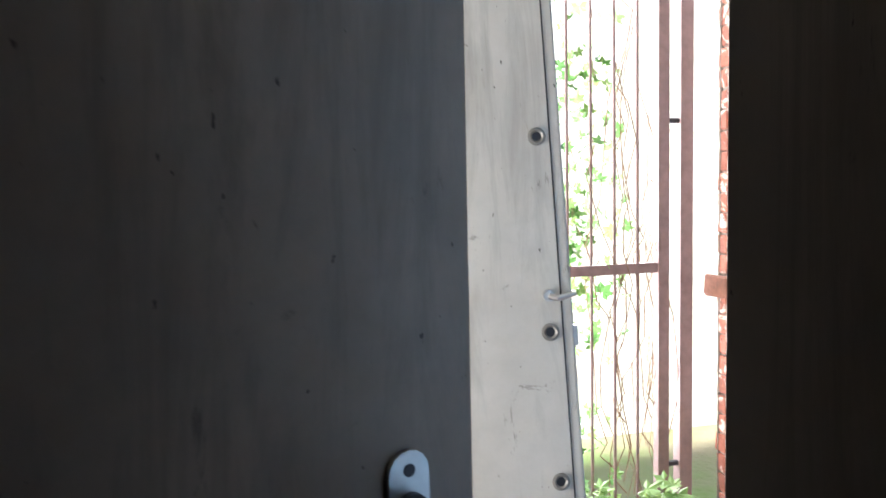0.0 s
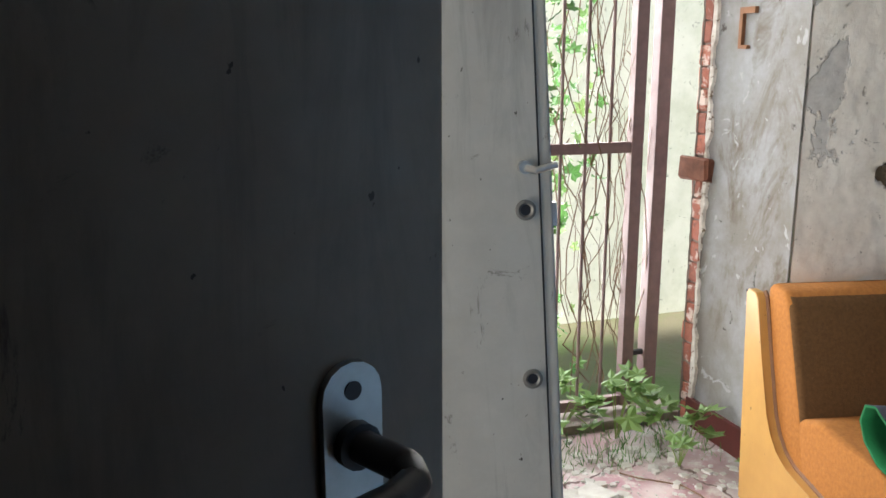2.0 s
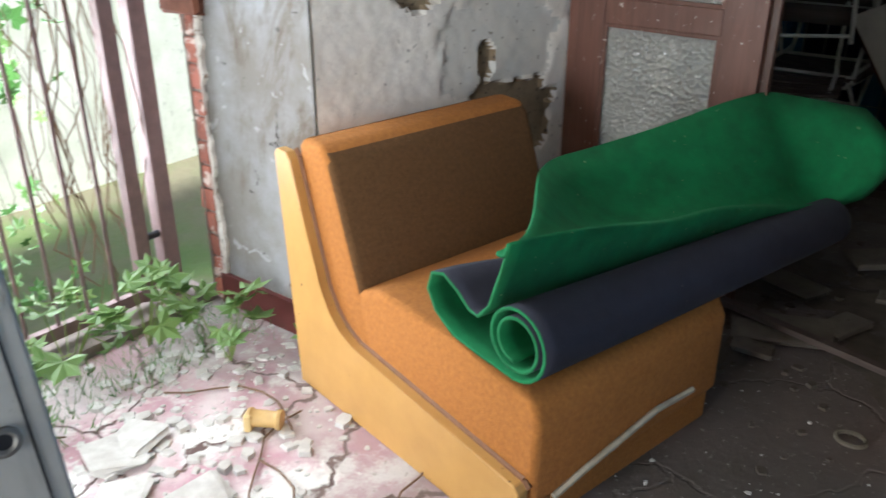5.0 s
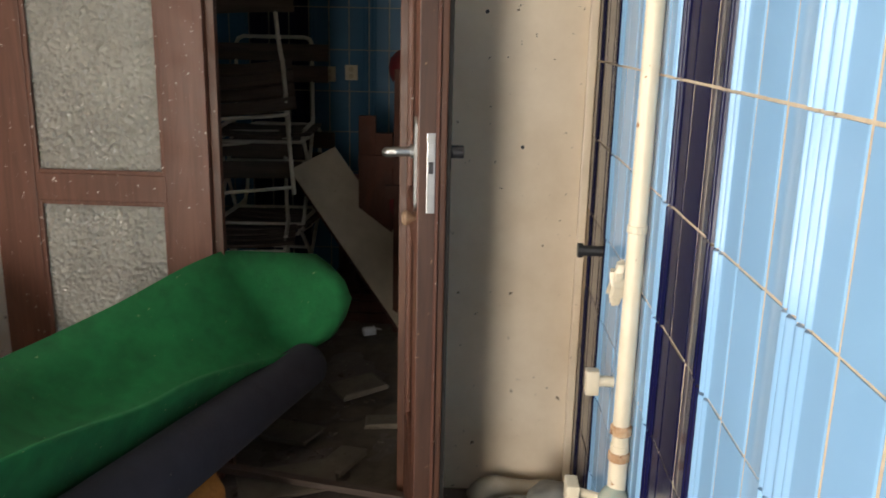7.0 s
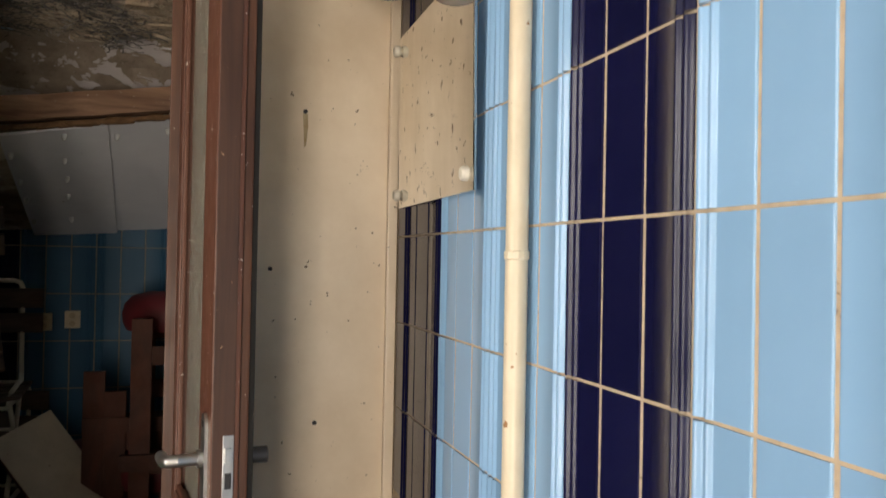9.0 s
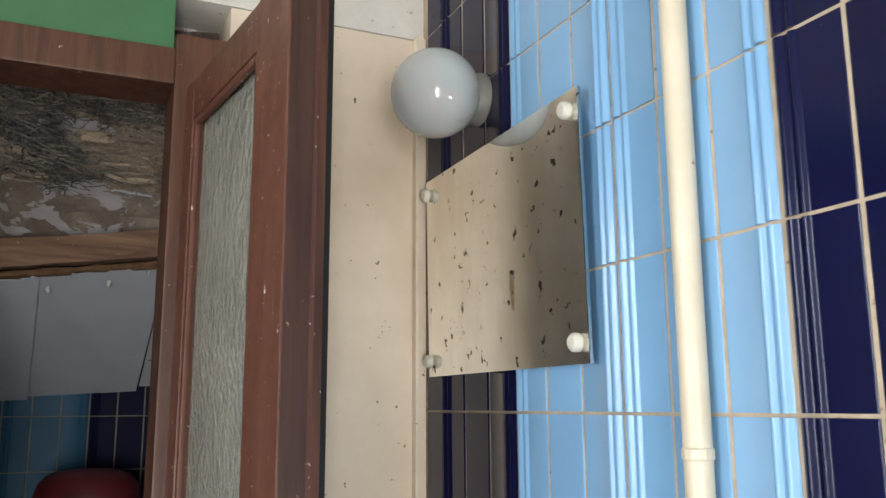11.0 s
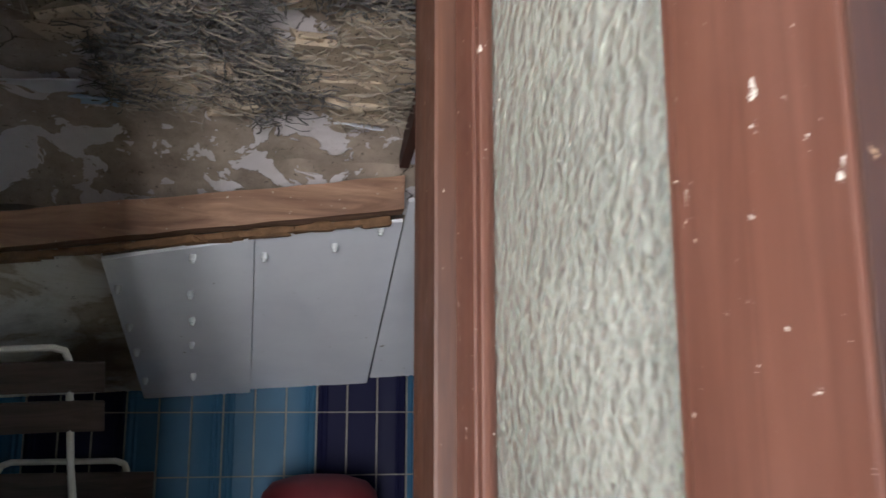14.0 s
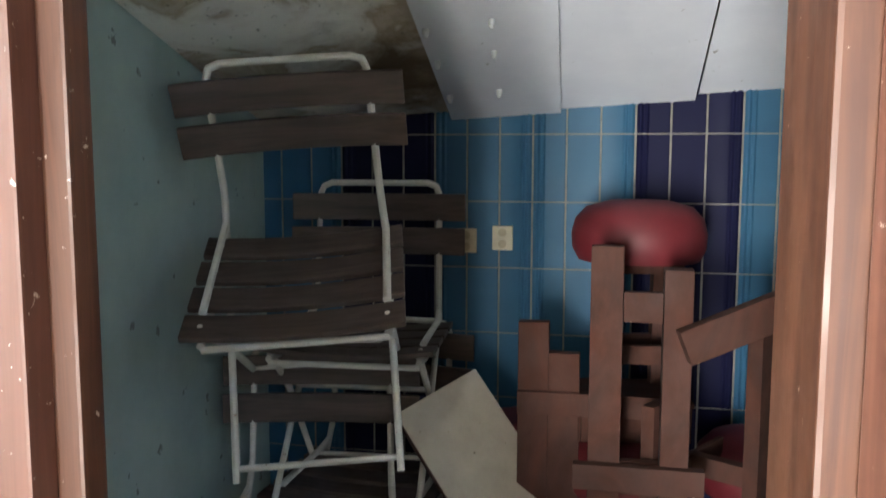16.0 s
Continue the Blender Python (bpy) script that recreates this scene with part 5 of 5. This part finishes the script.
M["reed"] = plain("grey_reed", (0.46, 0.39, 0.31), 0.95, 0.0, 0.3, 60.0)
M["soot"] = plain("sooty_fibre", (0.16, 0.15, 0.145), 0.95, 0.0, 0.3, 60.0)
reed_matting("reed_matting", "grey broken reed matting hanging from the ceiling", M["reed"], 7000, 12, (0.03, 0.09), (0.0007, 0.0016), (-1.74, -0.43, 1.21, 2.1), lambda x, y: in_hole(x, y) and noise.noise(Vector((x * 5, y * 5, 9))) < 0.12, 0.9)
reed_matting("reed_fibre", "dark sooty fibres tangled in the broken ceiling", M["soot"], 6000, 31, (0.02, 0.07), (0.0009, 0.002), (-1.3, -0.43, 1.21, 2.06), lambda x, y: in_hole(x, y + 0.03) and noise.noise(Vector((x * 4.5, y * 4.5, 2))) > -0.05, 1.6)
M["sand"] = paint("sandy_clay", (0.56, 0.45, 0.33), (0.38, 0.30, 0.22), 25.0, 0.95, (0.12, 0.09, 0.07), 0.6, 0.9, 90.0)
rr = random.Random(6)
bm = bmesh.new()
for _ in range(50):
    x, y = rr.uniform(-1.1, -0.46), rr.uniform(1.55, 2.05)
    if not in_hole(x, y) or noise.noise(Vector((x * 4.5, y * 4.5, 2))) > 0.12:
        continue
    sz = rr.uniform(0.02, 0.06)
    b2 = chunk(rr, sz * 2, sz * 1.5, sz * 0.5, 0.3)
    b2.transform(Matrix.Translation((x, y, 2.285 - 0.154 * (y - 1.203) - sz * 0.2)))
    me = bpy.data.meshes.new("t")
    b2.to_mesh(me)
    b2.free()
    bm.from_mesh(me)
    bpy.data.meshes.remove(me)
tagged(new("clay_clumps", mesh_of(bm, "clay_clumps", M["sand"])), "sandy clay clumps stuck in the reed matting", "clay", "", "stuff")


def curled_flake(name, x, y, w, d, rz, mat, label):
    """A loose flake of paint whose edge curls down from the ceiling."""
    bm = bmesh.new()
    rr = random.Random(int(w * 1000))
    rows = []
    for j in range(5):
        v = j / 4
        wob = [w * (0.5 + 0.16 * rr.uniform(-1, 1)) * (1 - 0.35 * v * v) for _ in range(2)]
        rows.append([bm.verts.new((-wob[0] + (wob[0] + wob[1]) * i / 5, d * (v - 0.5) + 0.006 * rr.uniform(-1, 1), -0.035 * (1 - v) ** 2)) for i in range(6)])
    for j in range(4):
        for i in range(5):
            bm.faces.new((rows[j][i], rows[j][i + 1], rows[j + 1][i + 1], rows[j + 1][i]))
    out = bmesh.ops.extrude_face_region(bm, geom=bm.faces[:])
    bmesh.ops.translate(bm, vec=(0, 0, 0.003), verts=[g for g in out["geom"] if isinstance(g, bmesh.types.BMVert)])
    ob = tagged(new(name, mesh_of(bm, name, mat, smooth=True)), label, "paint flake", "loose paint flakes")
    ob.matrix_world = pose(x, y, 2.292 - 0.154 * (y - 1.203) - 0.006, -8.7, 0, rz)


curled_flake("paint_flake", -1.085, 2.005, 0.105, 0.09, 12, paint("light_blue_paint", (0.36, 0.52, 0.70), (0.30, 0.44, 0.60), 14.0, 0.7), "light blue paint flake curling from the ceiling")
curled_flake("paint_flake", -1.185, 1.95, 0.15, 0.11, -8, M["board"], "greyish white paint flake curling from the ceiling")
curled_flake("paint_flake", -0.53, 2.045, 0.11, 0.05, 20, M["board"], "greyish white paint flake curling from the ceiling")

for xx, zz in ((-0.968, 1.155), (-1.082, 1.145)):
    s = thing("wall_socket", xx, 3.104, zz, 0, "yellowed plastic wall socket on the blue tiles", "socket", "store room sockets")
    part("plate", bm_box(-0.032, 0.032, -0.014, 0.0, -0.038, 0.038, bevel=0.004), plain("yellowed_plastic", (0.55, 0.47, 0.30), 0.4), s)
    for dz in (0.018, -0.018):
        bm = bmesh.new()
        lathe(bm, [(0.004, 0), (0.013, 0), (0.013, 0.003), (0.004, 0.002)], 14, pose(0, -0.014, dz, 90))
        part("outlet", bm, plain("yellowed_plastic_dark", (0.40, 0.33, 0.2), 0.4), s)


def garden_chair():
    """A steel tube chair with wooden slats; front towards -y, feet at z = 0."""
    ob = thing("garden_chair", 0, 0, 0, 0, "white steel tube garden chair with dark brown slats", "chair", "stacked garden chairs")
    W, r = 0.205, 0.0095
    for sx in (-1, 1):
        x = sx * W
        bm = bmesh.new()
        tube(bm, [(x, 0.20, 0.0), (x, -0.03, 0.30), (x, -0.17, 0.425), (x, -0.19, 0.44)], r, 8)
        part("rear_leg", bm, M["white_tube"], ob, smooth=True)
        bm = bmesh.new()
        tube(bm, [(x * 0.98, -0.21, 0.0), (x * 0.98, 0.06, 0.30), (x * 0.98, 0.20, 0.47), (x * 0.95, 0.235, 0.56), (x * 0.93, 0.27, 0.85), (x * 0.88, 0.275, 0.875), (x * 0.75, 0.276, 0.885)], r, 8)
        part("back_upright", bm, M["white_tube"], ob, smooth=True)
        bm = bmesh.new()
        tube(bm, [(x, -0.20, 0.425), (x, 0.0, 0.415), (x, 0.19, 0.44)], r, 8)
        part("seat_rail", bm, M["white_tube"], ob, smooth=True)
        bm = bmesh.new()
        tube(bm, [(x * 0.95, 0.232, 0.545), (x * 0.97, 0.205, 0.492), (x, 0.15, 0.475), (x, -0.13, 0.464)], r, 8)
        part("side_bar", bm, M["white_tube"], ob, smooth=True)
    bm = bmesh.new()
    tube(bm, [(-W * 0.76, 0.276, 0.885), (W * 0.76, 0.276, 0.885)], r, 8)
    part("top_rail", bm, M["white_tube"], ob, smooth=True)
    for y, z in ((-0.185, 0.022), (-0.20, 0.415), (0.18, 0.03), (0.04, 0.29)):
        bm = bmesh.new()
        tube(bm, [(-W, y, z), (W, y, z)], r * 0.85, 8)
        part("stretcher", bm, M["white_tube"], ob, smooth=True)
    for k in range(4):
        y = -0.17 + 0.105 * k
        bm = bm_box(-0.245, 0.245, y - 0.041, y + 0.041, 0.432, 0.447, bevel=0.004)
        rough_up(bm, 0.12, 0.0, 1)
        for v in bm.verts:
            v.co.z += 0.016 * (v.co.x / 0.245) ** 2 + 0.03 * max(0.0, v.co.y) ** 1 * 0.6
        s = part("seat_slat", bm, M["slat"], ob, "dark brown wooden slat")
        for sx in (-1, 1):
            bm = bmesh.new()
            bmesh.ops.create_uvsphere(bm, u_segments=8, v_segments=5, radius=0.007, matrix=pose(sx * W, y, 0.458 + 0.03 * max(0, y)) @ Matrix.Diagonal((1, 1, 0.5, 1)))
            part("screw", bm, M["white_tube"], s)
    for z in (0.705, 0.81):
        y = 0.235 + (z - 0.56) * 0.118
        bm = bm_box(-0.275, 0.275, y - 0.024, y - 0.010, z - 0.042, z + 0.042, bevel=0.004)
        rough_up(bm, 0.12, 0.0, 1)
        for v in bm.verts:
            v.co.y += 0.022 * (1 - (v.co.x / 0.275) ** 2)
        part("back_slat", bm, M["slat"], ob, "dark brown wooden slat")
    return ob


c1 = garden_chair()
c1.matrix_world = pose(-1.38, 2.44, 0.0, 0, 0, 10)
c2 = copy_thing(c1, pose(-1.375, 2.565, 0.722, 27, -4, 13))
c3 = copy_thing(c1, pose(-1.34, 2.82, 0.0, 0, 0, -4))
c4 = copy_thing(c1, pose(-1.34, 2.79, 0.44, 0, 0, 3))

panel = thing("loose_board", -1.1, 2.73, 0.77, 0, "pale dusty shelf board leaning across the chairs", "board")
top, bot, side = Vector((-1.10, 2.70, 0.765)), Vector((-0.55, 2.48, 0.06)), Vector((0.145, 0.14, 0.075))
d = (bot - top).normalized()
side = (side - d * side.dot(d)).normalized()
nrm = d.cross(side).normalized()
panel.matrix_world = Matrix.Translation(top) @ Matrix((side, d, nrm)).transposed().to_4x4()
part("shelf", bm_box(-0.135, 0.135, 0, (bot - top).length, -0.011, 0.011, bevel=0.002), M["mdf"], panel)
part("edge_strip", bm_box(-0.1375, -0.1352, 0.002, (bot - top).length - 0.002, -0.010, 0.010), M["dark_wood"], panel, "dark edge strip")


def stool(label):
    """A wooden stool with a round red seat; seat top at z = 0.5."""
    ob = thing("stool", 0, 0, 0, 0, label, "stool", "red stools")
    bm = bmesh.new()
    lathe(bm, [(0.02, 0.36), (0.16, 0.36), (0.176, 0.39), (0.179, 0.43), (0.168, 0.47), (0.14, 0.50), (0.08, 0.517), (0.01, 0.52)], 32)
    part("seat", bm, M["red_vinyl"], ob, "round red vinyl seat", smooth=True)
    for a in range(4):
        p = Vector((0.11 * math.cos(a * math.pi / 2 + 0.78), 0.11 * math.sin(a * math.pi / 2 + 0.78), 0))
        bm = bm_box(p.x - 0.022, p.x + 0.022, p.y - 0.022, p.y + 0.022, 0.0, 0.36, bevel=0.003)
        part("leg", bm, M["dark_wood"], ob)
    for z in (0.09, 0.33):
        bm = bm_box(-0.098, 0.098, -0.089, -0.067, z, z + 0.05, bevel=0.002)
        part("rail", bm, M["dark_wood"], ob)
        bm = bm_box(-0.098, 0.098, 0.067, 0.089, z, z + 0.05, bevel=0.002)
        part("rail", bm, M["dark_wood"], ob)
    return ob


s1 = stool("dark wooden stool with a round red vinyl seat")
s1.matrix_world = pose(-0.565, 2.80, 0.775, 0, 0, 10)
s2 = copy_thing(s1, pose(-0.60, 2.78, 0.142, 0, 0, -20))
s3 = copy_thing(s1, pose(-0.22, 2.84, 0.142, 0, 0, 15))
s4 = copy_thing(s1, pose(-0.87, 2.88, 0.142, 0, 0, 35))


def bar_chair():
    """A heavy wooden frame: two posts, rails and a slanting arm."""
    ob = thing("bar_chair", -0.56, 2.45, 0, 0, "reddish brown wooden high chair, stripped of its seat", "chair")
    part("post", bm_box(-0.122, -0.048, -0.022, 0.022, 0.0, 1.205, bevel=0.003), M["dark_wood"], ob)
    part("post", bm_box(0.042, 0.106, -0.03, 0.03, 0.0, 1.155, bevel=0.003), M["dark_wood"], ob)
    for z0, z1 in ((1.03, 1.10), (0.62, 0.70), (0.2, 0.27)):
        part("rail", bm_box(-0.047, 0.041, -0.014, 0.014, z0, z1, bevel=0.002), M["dark_wood"], ob)
    part("lower_rail", bm_box(-0.155, 0.14, -0.052, -0.0235, 0.64, 0.70, bevel=0.002), M["dark_wood"], ob)
    bm = bm_box(0.0, 0.34, -0.02, 0.02, -0.04, 0.04, bevel=0.003)
    bm.transform(pose(0.085, -0.052, 0.985, 0, -22, 12))
    part("arm", bm, M["dark_wood"], ob)
    for x, z in ((-0.19, 0.78), (-0.27, 0.86)):
        part("back_post", bm_box(x - 0.04, x + 0.04, 0.20, 0.24, 0.0, z + 0.12, bevel=0.003), M["dark_wood"], ob)
    part("back_rail", bm_box(-0.31, 0.10, 0.18, 0.198, 0.74, 0.80, bevel=0.002), M["dark_wood"], ob)
    part("side_rail", bm_box(-0.115, -0.075, 0.024, 0.20, 0.74, 0.80, bevel=0.002), M["dark_wood"], ob)
    return ob


frame_chair = bar_chair()
copy_thing(frame_chair, pose(-0.25, 2.60, 0.0, 0, 0, 58) @ Matrix.Scale(0.84, 4))
box_top = thing("wooden_box", -0.585, 2.79, 0.663, 8, "shallow dark wooden box between two stools", "box")
for a, b in ((-0.15, -0.136), (0.136, 0.15)):
    part("side", bm_box(a, b, -0.11, 0.11, 0.0, 0.098, bevel=0.002), M["dark_wood"], box_top)
    part("end", bm_box(-0.135, 0.135, a + (0.04 if a < 0 else -0.04), b + (0.04 if a < 0 else -0.04), 0.0, 0.098, bevel=0.002), M["dark_wood"], box_top)
part("lid", bm_box(-0.152, 0.152, -0.125, 0.125, 0.0985, 0.111, bevel=0.002), M["dark_wood"], box_top)
crate = thing("wooden_crate", -0.55, 2.82, 0, 0, "dark wooden crate full of chair parts", "crate")
for z in (0.0, 0.06):
    part("slat", bm_box(-0.48, 0.46, -0.28, -0.262, z, z + 0.05, bevel=0.002), M["dark_wood"], crate)
part("top", bm_box(-0.48, 0.46, -0.262, 0.27, 0.118, 0.14, bevel=0.002), M["dark_wood"], crate)
part("side", bm_box(-0.48, -0.462, -0.262, 0.27, 0.0, 0.117), M["dark_wood"], crate)
part("side", bm_box(0.442, 0.46, -0.262, 0.27, 0.0, 0.117), M["dark_wood"], crate)

carton = thing("carton", -0.78, 2.33, 0.022, 24, "small white crushed carton on the dirt", "carton")
bm = chunk(random.Random(9), 0.062, 0.034, 0.036, 0.07)
bm.transform(Matrix.Translation((0, 0, 0.018)))
part("box", bm, M["white_plastic"], carton)
bm = bm_box(0.028, 0.052, -0.014, 0.014, 0.030, 0.0315)
bm.transform(Matrix.Rotation(radians(12), 4, "Y"))
part("flap", bm, M["white_plastic"], carton)

M["mdf_dirty"] = paint("filthy_panel", (0.17, 0.14, 0.105), (0.10, 0.08, 0.06), 6.0, 0.8, (0.09, 0.07, 0.05), 0.64)
r = random.Random(61)
for k, (x, y, w, d, a) in enumerate(((-0.86, 1.02, 0.30, 0.16, 20), (-0.72, 1.16, 0.18, 0.10, 70), (-0.95, 1.35, 0.24, 0.13, -20), (-0.62, 1.45, 0.12, 0.09, 10), (-0.75, 1.75, 0.2, 0.14, 40), (-0.9, 0.86, 0.12, 0.08, 10))):
    ob = tagged(new("broken_board", mesh_of(chunk(r, w, d, 0.02, 0.05), "broken_board", M["mdf_dirty"])), "broken dusty board lying in the doorway", "board", "broken boards")
    ob.matrix_world = pose(x, y, 0.022, r.uniform(-4, 4), r.uniform(-4, 4), a)
ob = tagged(new("wooden_lath", mesh_of(bm_box(-0.3, 0.3, -0.015, 0.015, 0, 0.02, bevel=0.002), "wooden_lath", M["slat"])), "dark wooden lath across the doorway floor", "lath")
ob.matrix_world = pose(-0.78, 0.98, 0.035, 0, 3, -8)


def dirt_heap():
    """A low uneven layer of dirt and dust from the doorway into the store room."""
    bm = bmesh.new()
    nx, ny = 70, 100
    g = []
    for i in range(nx):
        row = []
        for k in range(ny):
            x, y = -1.74 + 2.1 * i / (nx - 1), 0.55 + 2.53 * k / (ny - 1)
            fade = min(1.0, max(0.0, (y - 0.6) / 0.8)) * min(1.0, (nx - 1 - i) / 8 + (1.0 if y > 1.2 else 0.0), 1.0)
            h = 0.045 * (noise.noise(Vector((x * 3, y * 3, 0))) + 0.25) + 0.018 * noise.noise(Vector((x * 11, y * 11, 4))) + 0.007 * noise.noise(Vector((x * 35, y * 35, 8)))
            edge = 0.0 if (x > -0.47 or x < -1.0) and y < 1.25 else 1.0
            row.append(bm.verts.new((x, y, -0.006 + max(-0.004, h * fade) * edge)))
        g.append(row)
    for i in range(nx - 1):
        for k in range(ny - 1):
            bm.faces.new((g[i][k], g[i + 1][k], g[i + 1][k + 1], g[i][k + 1]))
    return bm


tagged(new("dirt_layer", mesh_of(dirt_heap(), "dirt_layer", M["dirt"], smooth=True)), "dark dirt and dust heaped in the doorway", "dirt", "", "stuff")


# ---------- glazed tiles, piece by piece ----------
def tile_mesh(name, kind, w, h, mat):
    """A tile in its own x and z that faces -y; kind: flat, or ribbed along its first or last edge."""
    g, t = 0.0022, 0.007
    prof = [(g, 0.0), (g + 0.0008, -t + 0.001), (g + 0.0028, -t), (g + 0.0036, -t)]
    ribs = [(0.013, 0.0092, 0.006), (0.031, 0.0072, 0.0045)]
    bumps = {"first": ribs, "last": [(w - c, r, d) for c, r, d in ribs[::-1]]}.get(kind, [])
    for c, r, d in bumps:
        prof += [(c - r + 2 * r * k / 8, -t - d * (0.5 - 0.5 * math.cos(2 * math.pi * k / 8)) ** 0.75) for k in range(9)]
        prof += [(c + r + 0.0006, -t)] if c + r + 0.0006 < w - g - 0.0036 else []
    prof += [(w - g - 0.0036, -t), (w - g - 0.0028, -t), (w - g - 0.0010, -t + 0.001), (w - g, 0.0)]
    bm = bmesh.new()
    lo = [bm.verts.new((x, y, g)) for x, y in prof]
    hi = [bm.verts.new((x, y, h - g)) for x, y in prof]
    for i in range(len(prof) - 1):
        bm.faces.new((lo[i], lo[i + 1], hi[i + 1], hi[i]))
    bm.faces.new(lo[::-1])
    bm.faces.new(hi)
    me = mesh_of(bm, name, mat)
    me.shade_smooth()
    me.set_sharp_from_angle(angle=radians(48))
    return me


# dusty: suffix that picks the rougher glazes with the store room's shade.
def lay_tiles(parent, w, h, cols, rows, place, navy_at, dusty="", skip=None):
    kinds = ("first", "flat", "last")
    meshes = {(k, c): tile_mesh("tile", k, w, h, M[("tile_navy" if c else "tile_blue") + dusty]) for k in kinds for c in (0, 1)}
    rnd = random.Random(5)
    for c in range(cols):
        for r in range(rows):
            if skip and skip(c, r):
                continue
            ob = new("tile", meshes[kinds[c % 3], int((c // 3) % 3 == navy_at)])
            ob.parent = parent
            ob.matrix_parent_inverse = parent.matrix_world.inverted()
            ob.matrix_world = place(c, r) @ pose(0, rnd.uniform(-0.0006, 0.0006), 0, rnd.uniform(-0.25, 0.25), 0, rnd.uniform(-0.25, 0.25))


TW = 0.0965
lay_tiles(bpy.data.objects["wall_east"], TW, 0.20, 24, 12, lambda c, r: pose(0.004, 0.957 - c * TW, 0.10 + 0.20 * r, 0, 0, -90), 0)
SW = 0.1025
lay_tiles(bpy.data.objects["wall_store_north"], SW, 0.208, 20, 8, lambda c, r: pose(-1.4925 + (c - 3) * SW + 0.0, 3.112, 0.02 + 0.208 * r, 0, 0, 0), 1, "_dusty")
# narrow tiles that fill the corner beside the cream bead; some are broken away
corner_tile = tile_mesh("tile", "flat", 0.079, 0.20, M["tile_navy"])
for r in (0, 1, 4, 5, 6, 7, 8, 9, 10, 11):
    ob = new("tile", corner_tile)
    ob.parent = bpy.data.objects["wall_east"]
    ob.matrix_world = pose(0.004, 1.0365, 0.10 + 0.20 * r, 0, 0, -90)
